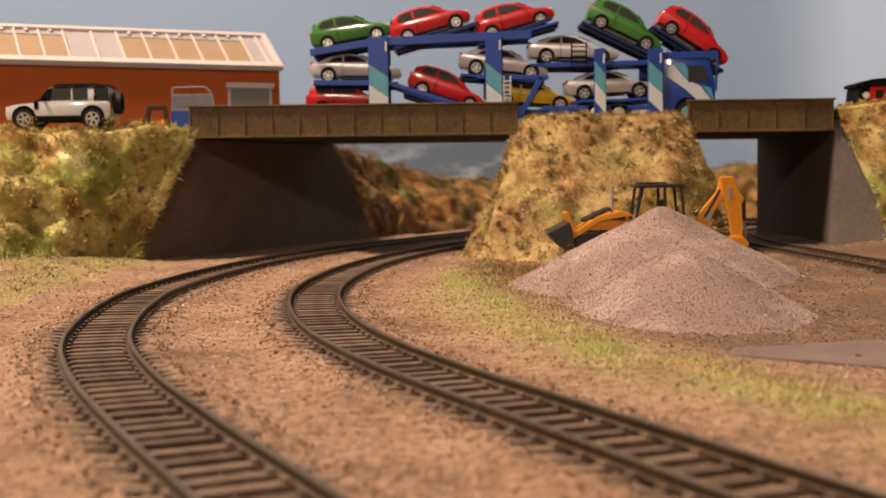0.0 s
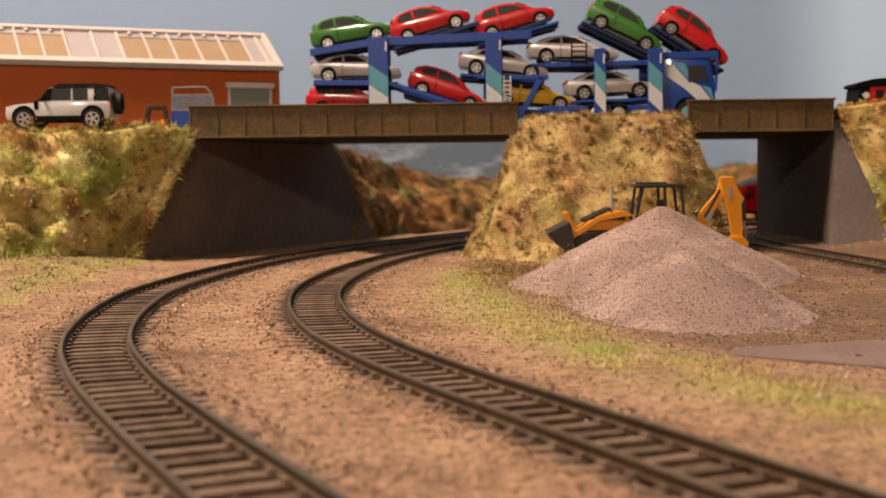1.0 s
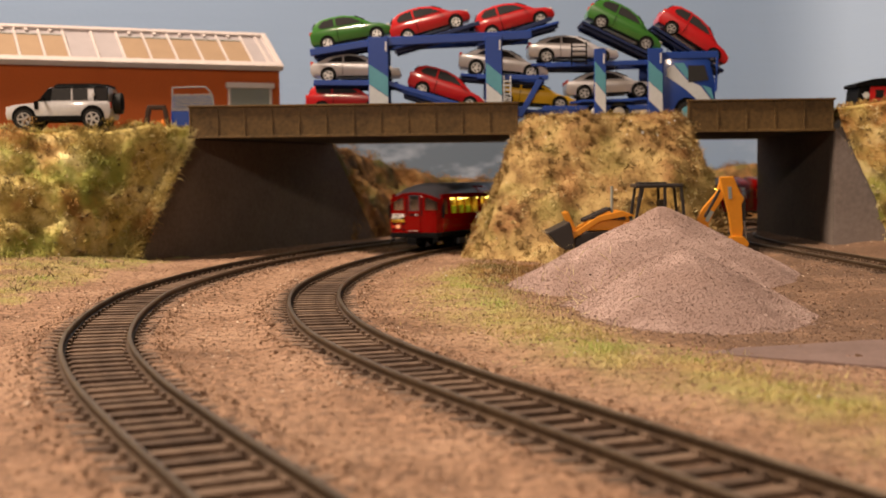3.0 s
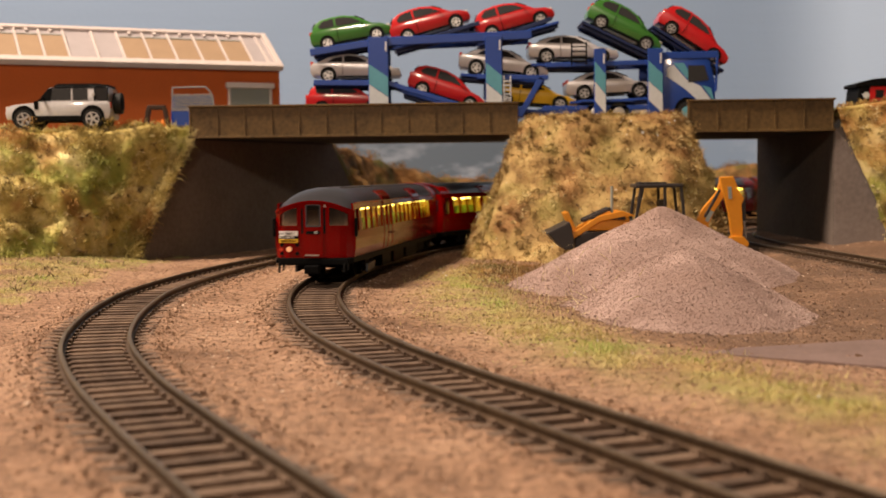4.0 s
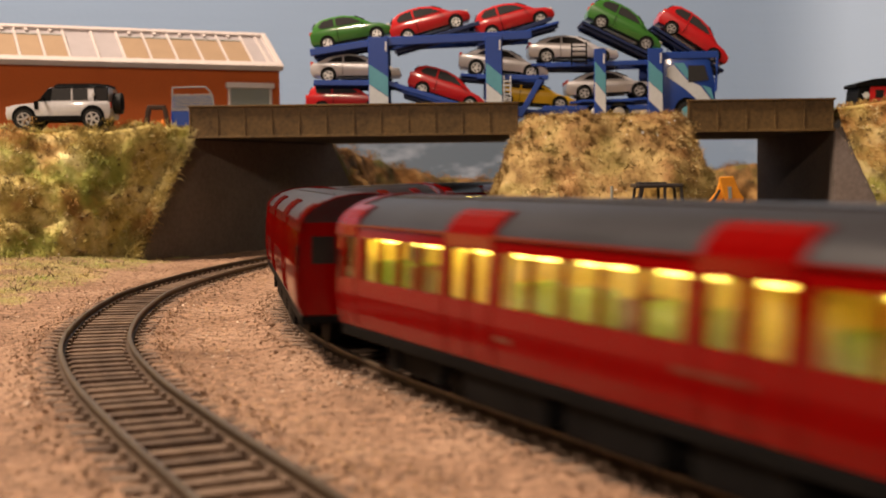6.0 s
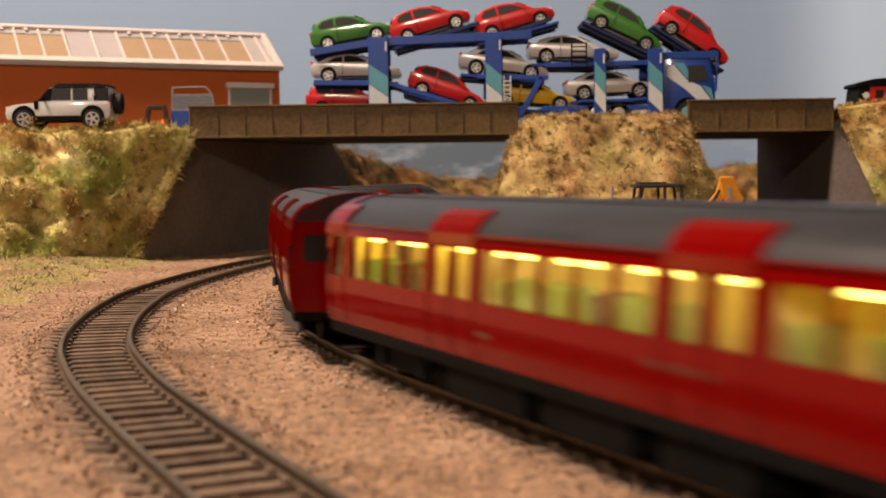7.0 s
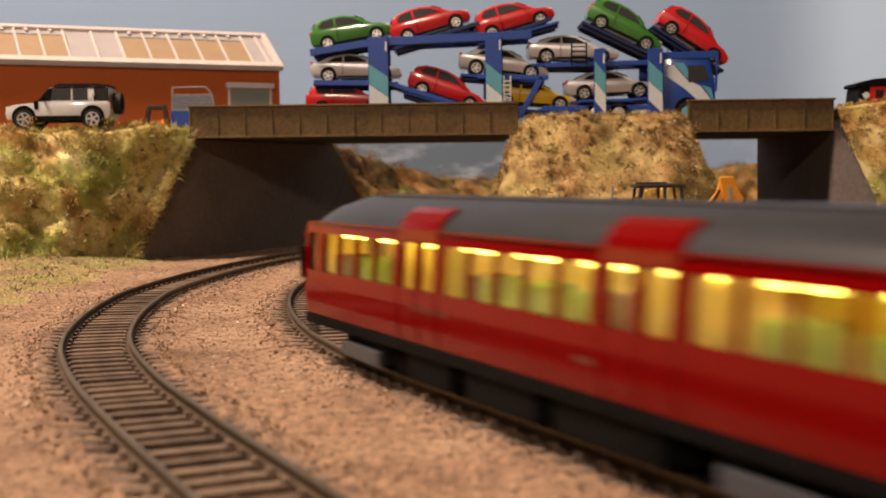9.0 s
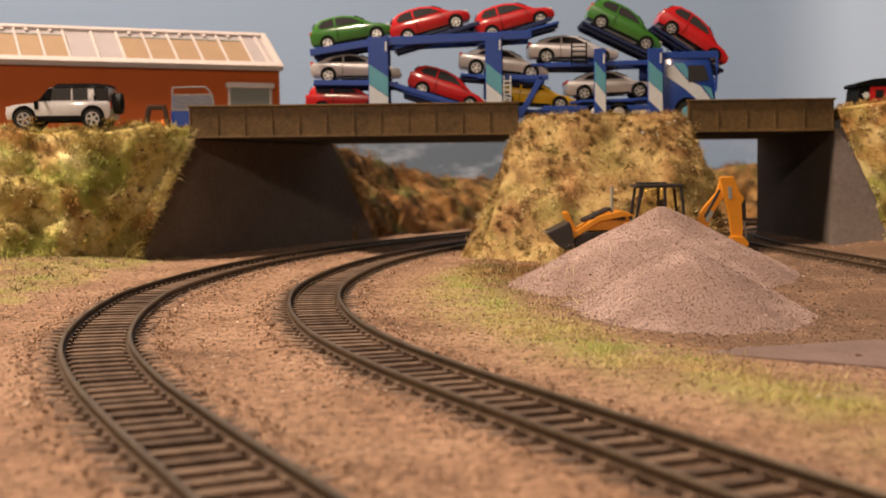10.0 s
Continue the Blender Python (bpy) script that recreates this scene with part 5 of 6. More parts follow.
def build_motor_car(style, colour, label):
    car = thing("model_car", pose(0, 0, 0), label, "car", "cars on the transporter")
    paint = M_CARS[colour]
    if style == "hatch":
        w, top, base = 11.2, 19.6, 12.0
        low = [(-24.2, 3.4), (-25.4, 6.0), (-25.2, 10.4), (-23.6, 13.0), (-12, 13.1), (4, 12.4), (13, 11.8), (20, 10.4), (24.4, 8.0), (25.4, 5.6), (24.4, 3.2)]
        cab = [(-24.0, 12.2), (-21.4, 16.8), (-17.5, 19.0), (-10, 19.8), (-3, 19.5), (3.5, 17.9), (8.5, 15.0), (14.5, 11.4)]
        win = [[(-8.2, 13.3), (-8.2, 18.4), (-3.4, 18.3), (2.6, 16.8), (7.8, 13.3)], [(-9.4, 13.3), (-9.4, 18.5), (-16.2, 18.0), (-19.2, 15.4), (-18.2, 13.5)]]
        screen, rear = ((9.6, 14.5), (4.0, 17.9)), ((-23.2, 14.2), (-21.0, 17.4))
        wx, r = (15.6, -15.2), 3.9
    else:
        w, top, base = 11.6, 17.4, 11.2
        low = [(-26.4, 3.6), (-28.0, 6.0), (-27.8, 10.6), (-25.8, 12.2), (-12, 11.9), (6, 11.2), (14, 10.7), (22, 9.4), (27, 7.2), (28.2, 5.0), (26.8, 3.2)]
        cab = [(-25.0, 11.6), (-17.5, 15.4), (-10, 17.3), (-4, 17.6), (2, 16.9), (8, 14.4), (15.0, 10.6)]
        win = [[(-7.0, 12.4), (-7.0, 16.4), (-3.6, 16.5), (1.6, 15.8), (8.0, 12.3)], [(-8.2, 12.5), (-8.2, 16.2), (-13.4, 15.0), (-17.4, 12.6)]]
        screen, rear = ((10.6, 13.4), (3.2, 16.6)), ((-21.4, 13.6), (-14.4, 16.3))
        wx, r = (17.2, -16.8), 4.2
    tap = lambda z: 1.0 if z <= base else 1.0 - 0.19 * (z - base) / (top - base)
    bulge = lambda z: 0.93 + 0.07 * min(1, max(0, (z - 3) / 5))
    part("body", slab(B(), low, -w, w, 0.9, bulge), paint, car, smooth=True)
    part("cabin", slab(B(), cab, -w * 0.97, w * 0.97, 0.8, tap), paint, car, smooth=True)
    for pts in win:
        for s in (-1, 1):
            part("side_window", flank(B(), pts, w * 0.97, tap, s), M_LIGHTGLASS if style == "hatch" else M_DARKGLASS, car)
    for (x0, z0), (x1, z1), nm in ((*screen, "windscreen"), (*rear, "rear_screen")):
        bm = B()
        d = Vector((x1 - x0, 0, z1 - z0)).normalized()
        n = Vector((-d.z, 0, d.x)) * (1 if nm == "rear_screen" else -1)
        n = n if n.z > 0 else -n
        c = Vector(((x0 + x1) / 2, 0, (z0 + z1) / 2)) + n * 0.25
        m = Matrix((d, (0, 1, 0), d.cross(Vector((0, 1, 0))))).transposed().to_4x4()
        box(bm, c, ((Vector((x1, 0, z1)) - Vector((x0, 0, z0))).length, w * 1.5, 0.5), 0.1, m)
        part(nm, bm, M_DARKGLASS, car)
    for s in (-1, 1):
        part("headlight", box(B(), (low[-3][0] - 1.4, s * w * 0.72, low[-3][1] + 0.6), (2.8, 3.6, 1.6), 0.5), M_LAMPGLASS, car, "clear headlight")
        part("tail_light", box(B(), (low[2][0] + 0.8, s * w * 0.8, low[2][1] + 0.9), (1.8, 3.4, 2.6), 0.4), M_TAIL, car, "red tail light")
        part("door_mirror", box(B(), (7.4, s * (w + 0.6), base + 1.6), (1.4, 1.6, 1.1), 0.3), paint, car)
        part("door_line", bar(B(), (-8.0, s * (w - 0.1), 4.5), (-8.0, s * (w - 0.1), base), 0.3, 0.25), M_BLACK, car)
        part("sill", box(B(), (0, s * (w - 0.7), 3.4), (22, 1.2, 1.2), 0.3), M_BLACK, car)
        for x in wx:
            part("wheel_arch", cyl(B(), (x, s * (w - 0.6), r + 0.5), (x, s * (w + 0.08), r + 0.5), r + 0.75, seg=24), M_BLACK, car)
            road_wheel(car, x, s * (w + 0.25), r, s)
    return car


def build_transporter():
    Y = 800.0
    tr = thing("car_transporter", pose(0, 0, 0), "blue model car transporter lorry with striped posts, loaded", "lorry")
    # chassis and cab
    for x0, x1, nm in ((-80, 52, "trailer_chassis"), (58, 168, "lorry_chassis")):
        part(nm, box(B(), ((x0 + x1) / 2, Y, 84.2), (x1 - x0, 24, 4.2), 0.6), M_BLUE, tr)
    for x0, x1 in ((-80, 52), (62, 134)):
        for y in (Y - 15.5, Y + 15.5):
            part("side_rail", box(B(), ((x0 + x1) / 2, y, 86.8), (x1 - x0, 1.6, 3.0), 0.4), M_BLUE, tr)
    cabp = [(136, 82), (136, 116.5), (139, 118.5), (160, 118.5), (165, 115), (168.2, 101), (168.6, 84), (160, 82)]
    cb = part("cab", slab(B(), cabp, Y - 16, Y + 16, 1.0), M_BLUE, tr, smooth=True)
    part("windscreen", box(B(), (166.6, Y, 108), (1.0, 27, 11), 0.3, pose(0, 0, 0, 0, -15, 0)), M_DARKGLASS, cb)
    for s in (-1, 1):
        y = Y + s * 16
        flat = lambda pts, nm, mat, pr: part(nm, flank(B(), pts, 16.0, lambda z: 1.0, 1, pr, 0.3), mat, cb, m=pose(0, Y * MM, 0) @ (pose(0, 0, 0) if s > 0 else Matrix.Diagonal((1, -1, 1, 1))))
        flat([(151.5, 101.5), (151.5, 112), (161.5, 112), (164.2, 103.0)], "side_window", M_LIGHTGLASS, 0.25)
        flat([(138.5, 110.5), (142.5, 112.5), (151, 103), (159, 99.5), (166, 90.5), (158, 90), (150.5, 97), (138.5, 105.5)], "white_stripe", M_PALE, 0.16)
        flat([(142.5, 113.5), (149, 113.5), (151.5, 109), (151.5, 103.5)], "teal_stripe", M_TEAL, 0.16)
        flat([(160, 100), (165.5, 98), (167.4, 91), (166.6, 91)], "teal_stripe", M_TEAL, 0.16)
        part("wheel_arch", cyl(B(), (151, y - s * 1.0, 84.5), (151, y + s * 0.25, 84.5), 8.0, seg=28), M_BLACK, cb)
        part("mirror", box(B(), (167.5, y + s * 1.8, 108), (1.2, 1.8, 4.6), 0.4), M_BLACK, cb)
        for x in (151, 95, 109, -14, 0, 14):
            w = part("wheel", cyl(B(), (x, y - s * 3.4, 83.4), (x, y + s * 0.3, 83.4), 6.5, seg=28), M_TYRE, tr)
            part("rim", cyl(B(), (x, y, 83.4), (x, y + s * 0.5, 83.4), 4.0, 3.4, 20), M_TEAL if x == 151 else M_RIM, w)
        part("mudguard", box(B(), (102, y, 91.0), (34, 1.8, 1.6), 0.4), M_BLUE, tr)
        part("fuel_tank", box(B(), (125, y - s * 2, 85.5), (13, 4, 6), 0.8), M_RIM, tr)
    # posts with slanting stripes
    for x, zt, wd in ((-38.2, 131.5, 12.4), (32.4, 131.5, 10.4), (97.4, 122.5, 7.4), (131.2, 122.5, 9.4)):
        for s in (-1, 1):
            y = Y + s * 17.4
            p = part("post", box(B(), (x, y, (82 + zt) / 2), (wd, 1.6, zt - 82), 0.4), M_BLUE, tr)
            h = wd / 2 - 0.4
            for za, zb, mt, nm in ((99, 111, M_TEAL, "teal_stripe"), (87, 98.6, M_PALE, "white_stripe")):
                k = 4.0
                part(nm, flank(B(), [(x - h, za + k), (x - h, zb + k), (x + h, zb - k), (x + h, za - k)], 17.4 + 0.8, lambda z: 1.0, 1, 0.15, 0.3), mt, p,
                     m=pose(0, Y * MM, 0) @ (pose(0, 0, 0) if s > 0 else Matrix.Diagonal((1, -1, 1, 1))))
            part("corner_plate", box(B(), (x + h - 1, y + s * 0.85, zt - 6), (1.0, 0.4, 6), 0.1), M_PALE, p)
        part("cross_beam", box(B(), (x, Y, zt - 1.5), (wd * 0.8, 34, 2.4), 0.4), M_BLUE, tr)
    # upper beams, mid beams, braces
    for s in (-1, 1):
        y = Y + s * 15.6
        part("upper_beam", bar(B(), (-80, y, 122.5), (-36, y, 129), 1.8, 4.4, 0.5), M_BLUE, tr)
        part("upper_beam", bar(B(), (-36, y, 128.6), (56, y, 132), 1.8, 5.4, 0.5), M_BLUE, tr)
        part("mid_beam", bar(B(), (-78, y, 104.2), (-34, y, 103.4), 1.6, 3.4, 0.4), M_BLUE, tr)
        part("mid_beam", bar(B(), (22, y, 106.8), (66, y, 105.6), 1.6, 3.0, 0.4), M_BLUE, tr)
        part("mid_beam", bar(B(), (64, y, 113.2), (132, y, 114.2), 1.6, 3.0, 0.4), M_BLUE, tr)
        part("low_ramp", bar(B(), (-34, y, 104), (22, y, 86), 1.6, 3.0, 0.4), M_BLUE, tr)
        part("brace", bar(B(), (48, y, 82), (62, y, 106), 1.6, 3.6, 0.5), M_BLUE, tr)
        part("cab_frame", bar(B(), (132, y, 118.0), (170, y, 118.4), 1.6, 4.4, 0.5), M_BLUE, tr)
        part("cab_frame", bar(B(), (168.5, y, 96), (169.5, y, 118), 1.4, 2.0, 0.3), M_BLUE, tr)
        part("ramp_arm", bar(B(), (-8, y, 130), (24, y, 139.5), 1.4, 2.6, 0.4), M_NAVY, tr)
        part("ramp_arm", bar(B(), (46, y, 134), (68, y, 141.5), 1.4, 2.6, 0.4), M_NAVY, tr)
        for x in (12, 17, 21, 134, 139, 144):
            part("rung", bar(B(), (x, y, 130 if x < 100 else 117), (x, y, 136 if x < 100 else 122), 0.7, 0.7), M_NAVY, tr)
        for z in (131, 134):
            part("hand_rail", bar(B(), (-2, y, z), (24, y, z), 0.6, 0.6), M_NAVY, tr)
    bm = B()
    for z in np.arange(88, 106, 2.6):
        bar(bm, (38.5, Y - 18.6, z), (42.5, Y - 18.6, z), 0.6, 0.8)
    bar(bm, (38.5, Y - 18.6, 86), (38.5, Y - 18.6, 107), 0.7, 0.7), bar(bm, (42.5, Y - 18.6, 86), (42.5, Y - 18.6, 107), 0.7, 0.7)
    part("ladder", bm, M_PALE, tr, "pale grey ladder")
    bm = B()
    for z in np.arange(115, 126, 3.0):
        bar(bm, (80, Y - 17.8, z), (89, Y - 17.8, z), 0.7, 0.8)
    bar(bm, (80, Y - 17.8, 113), (80, Y - 17.8, 127), 0.9, 0.9), bar(bm, (89, Y - 17.8, 113), (89, Y - 17.8, 127), 0.9, 0.9)
    part("ladder", bm, M_BLACK, tr, "black ladder")
    # the load: what, colour, middle x and z, nose-up tilt
    load = [("hatch", "green", -55.6, 137.0, 10, "green model hatchback, nose raised on the top deck"),
            ("hatch", "red", -7.0, 142.2, 16, "red model hatchback, nose raised on the top deck"),
            ("hatch", "red", 45.0, 143.6, 15, "red model hatchback, nose raised on the top deck"),
            ("coupe", "silver", -52.6, 113.6, 0, "silver model coupe on the middle deck"),
            ("hatch", "red", 4.6, 100.8, -18, "red model hatchback sloping nose down on a ramp"),
            ("hatch", "red", -58.5, 94.6, 0, "red model hatchback low on the bottom deck"),
            ("coupe", "silver", 39.0, 115.6, -6, "silver model coupe on the middle deck"),
            ("coupe", "yellow", 56.6, 95.6, -5, "yellow model sports car low on the transporter"),
            ("coupe", "silver", 82.0, 123.4, -1, "silver model coupe behind a black ladder"),
            ("coupe", "silver", 105.0, 101.4, 2, "silver model coupe on the lorry's lower deck"),
            ("hatch", "green", 115.2, 138.2, -26, "green model hatchback pitched steeply nose down"),
            ("hatch", "red", 158.2, 131.8, -33, "red model hatchback pitched nose down over the cab")]
    first = {}
    for style, colour, x, z, tilt, label in load:
        half = 10.0 if style == "hatch" else 9.0
        m = pose(x * MM, Y * MM, z * MM, 0, -tilt, 0) @ pose(0, 0, -half * MM)
        if (style, colour) not in first:
            c = first[style, colour] = build_motor_car(style, colour, label)
            c.matrix_basis = m
        else:
            c = tagged(copy_thing(first[style, colour], m), label)
        part("deck_ramp", box(B(), (0, 0, 0), (52, 27, 1.8), 0.5), M_NAVY if abs(tilt) > 20 else M_BLUE, tr, m=m @ pose(0, 0, -0.0011))
        for y in (-9, 9):
            part("ramp_rib", box(B(), (0, y, 0), (50, 2.2, 2.0), 0.4), M_NAVY, tr, m=m @ pose(0, 0, -0.003))


def build_off_roader():
    car = thing("off_road_car", pose(-0.2135, 0.728, 0.0752, 0, 0, 181.5), "white model off-road car with black roof and spare wheel", "car")
    w = 12.6
    low = [(-26.5, 5.4), (-27.5, 8), (-27.5, 14.2), (-26.5, 15.2), (12, 15.0), (14, 14.6), (27, 13.4), (30.2, 11.8), (31.0, 8.5), (30.2, 5.2)]
    part("body", slab(B(), low, -w, w, 0.8), M_CARS["white"], car, smooth=True)
    cab = [(-26.8, 14.8), (-26.4, 22.6), (-24.5, 23.8), (3.5, 23.8), (6.4, 22.8), (13.4, 14.8)]
    tap = lambda z: 1.0 - 0.08 * max(0, z - 15) / 9
    cb = part("cabin", slab(B(), cab, -w * 0.97, w * 0.97, 0.7, tap), M_CARS["white"], car, smooth=True)
    part("roof", box(B(), (-11, 0, 24.0), (30, 20.5, 1.2), 0.4), M_BLACK, car, "black roof panel")
    part("roof_rack", box(B(), (-9, 0, 24.9), (24, 18, 0.8), 0.3), M_BLACK, car)
    for s in (-1, 1):
        for pts, mt in (([(-5.6, 15.8), (-5.6, 22.4), (3.0, 22.4), (5.4, 21.6), (9.8, 15.8)], M_LIGHTGLASS), ([(-15.0, 15.8), (-15.0, 22.4), (-6.6, 22.4), (-6.6, 15.8)], M_LIGHTGLASS),
                        ([(-26.0, 15.6), (-25.8, 22.4), (-19.6, 22.4), (-19.6, 15.6)], M_DARKGLASS)):
            part("side_window", flank(B(), pts, w * 0.97, tap, s), mt, cb)
        part("rear_quarter", flank(B(), [(-26.6, 15.3), (-26.3, 22.8), (-18.4, 22.8), (-18.4, 15.3)], w * 0.97, tap, s, 0.1), M_BLACK, cb, "black rear quarter")
        part("roof_edge", flank(B(), [(-26.2, 22.5), (-24.6, 23.7), (3.4, 23.7), (6.2, 22.5)], w * 0.97, tap, s, 0.2), M_BLACK, cb)
        part("front_pillar", flank(B(), [(5.6, 15.4), (4.6, 22.6), (6.4, 22.4), (13.2, 15.4)], w * 0.97, tap, s, 0.22), M_BLACK, cb)
        part("wing_vent", box(B(), (13.6, s * (w - 0.1), 13.2), (2.4, 0.9, 4.6), 0.3), M_BLACK, car)
        part("sill", box(B(), (0, s * (w - 0.4), 5.8), (46, 1.4, 3.0), 0.4), M_BLACK, car, "black sill")
        for x in (20.6, -17.6):
            part("wheel_arch", cyl(B(), (x, s * (w - 0.8), 6.4), (x, s * (w + 0.12), 6.4), 6.7, seg=28), M_BLACK, car)
            road_wheel(car, x, s * (w + 0.3), 5.4, s, 3.2)
        part("headlight", box(B(), (30.3, s * 9, 11.0), (1.4, 4, 3), 0.5), M_LAMPGLASS, car)
        part("tail_light", box(B(), (-27.6, s * 11, 13.0), (0.8, 2.2, 3.4), 0.3), M_TAIL, car)
        part("ladder_step", box(B(), (-18.4, s * (w - 0.2), 19), (1.6, 1.0, 1.8), 0.3), M_RIM, cb)
        part("mirror", box(B(), (9.5, s * (w + 1.0), 16.8), (1.2, 2.0, 2.0), 0.4), M_BLACK, car)
    part("windscreen", box(B(), (10.3, 0, 18.8), (10.0, 21, 0.5), 0.1, pose(0, 0, 0, 0, 49, 0)), M_DARKGLASS, cb)
    sp = part("spare_wheel", cyl(B(), (-31.6, 0, 14.4), (-27.4, 0, 14.4), 6.0, seg=26), M_TYRE, car, "black spare wheel")
    part("rim", cyl(B(), (-31.9, 0, 14.4), (-31.4, 0, 14.4), 3.8, seg=20), M_BLACK, sp)


def build_shed():
    b = thing("workshop", pose(-0.120, 0.950, 0.0743, 0, 0, 204.8), "orange brick workshop with a cream-framed glazed roof", "building")
    L, D, E, R = 330.0, 42.0, 51.5, 80.5
    wl = part("front_wall", box(B(), (L / 2, -1.5, E / 2), (L, 3, E)), M_BRICK, b)
    for x in (1.5, L - 1.5):
        bm = B()
        slab(bm, [(-3, 0), (-3, E), (-D, R - 1.5), (-2 * D + 3, E), (-2 * D + 3, 0)], -1.5, 1.5)
        part("gable_wall", bm, M_BRICK, b, m=pose(x * MM, 0, 0, 0, 0, 90))
    part("back_wall", box(B(), (L / 2, -2 * D + 1.5, E / 2), (L, 3, E)), M_BRICK, b)
    run = math.hypot(D + 4, R - E)
    ang = math.degrees(math.atan2(R - E, D + 4))
    slope = pose(0, 0.004, E * MM, ang, 0, 180)
    # in the slope's space x runs backwards along the wall and y up the slope
    rf = part("roof", box(B(), (-L / 2, run / 2, 0), (L, run, 2)), M_PANEL, b, "pale translucent roof panels", m=slope)
    part("rear_roof", box(B(), (0, 0, 0), (L, run, 2)), M_PANEL, b, m=pose(L / 2 * MM, (-D - 21) * MM, (E + R) / 2 * MM, ang, 0, 0))
    part("eaves_beam", box(B(), (-L / 2, 2.5, 1.6), (L + 3, 6.5, 4.2), 0.6), M_TRIM, rf, "cream eaves beam")
    part("ridge_beam", box(B(), (-L / 2, run - 1.5, 1.6), (L + 3, 4.4, 3.4), 0.6), M_TRIM, rf, "cream ridge beam")
    for x in (0, L):
        part("verge", box(B(), (-x, run / 2, 1.6), (4.0, run, 3.6), 0.6), M_TRIM, rf, "cream verge board")
    edges = [19, 37.6, 56.2, 74.8, 93.4, 112, 130, 150, 166.7, 183.4, 200.1, 218, 236, 254.6, 273.2, 291.8, 310.4]
    for e in [7] + edges:
        part("glazing_bar", box(B(), (-e, run / 2, 1.5), (1.6, run - 4, 1.6), 0.3), M_TRIM, rf)
    for a, c in zip(edges, edges[1:]):
        if 112 <= a < 150 or 200 < a < 236:
            continue
        part("blind", box(B(), (-(a + c) / 2, run * 0.44, 1.2), (c - a - 2.2, run * 0.66, 0.8), 0.1), M_BLIND, rf, "tan blind behind the roof pane")
        part("blind_rail", box(B(), (-(a + c) / 2, run * 0.78, 1.5), (c - a - 2.2, 1.4, 1.4), 0.3), M_SHUTTER, rf)
        part("clip", box(B(), (-(a + c) / 2, run * 0.9, 1.8), (2.6, 3.4, 1.6), 0.3), M_TRIM, rf)
        part("clip", box(B(), (-(a + c) / 2, 6.4, 1.8), (2.6, 3.0, 1.6), 0.3), M_TRIM, rf)
    # shuttered window
    wn = part("window", box(B(), (23, 0.5, 20), (30, 1.0, 36), 0.1), M_SHUTTER, wl, "grey shuttered window")
    part("lintel", box(B(), (23, 1.6, 39.8), (36.5, 4.0, 4.2), 0.6), M_TRIM, wn, "cream lintel")
    for x in (7.4, 38.6):
        part("frame", box(B(), (x, 0.9, 20), (2.0, 2.4, 36), 0.3), M_TRIM, wn)
    slat = finish(box(B(), (0, 0, 0), (29, 0.7, 1.5), 0.25), "slat", M_SHUTTER)
    for k in range(18):
        part("slat", slat, M_SHUTTER, wn, m=pose(0.023, 0.0012, (3 + 2 * k) * MM))


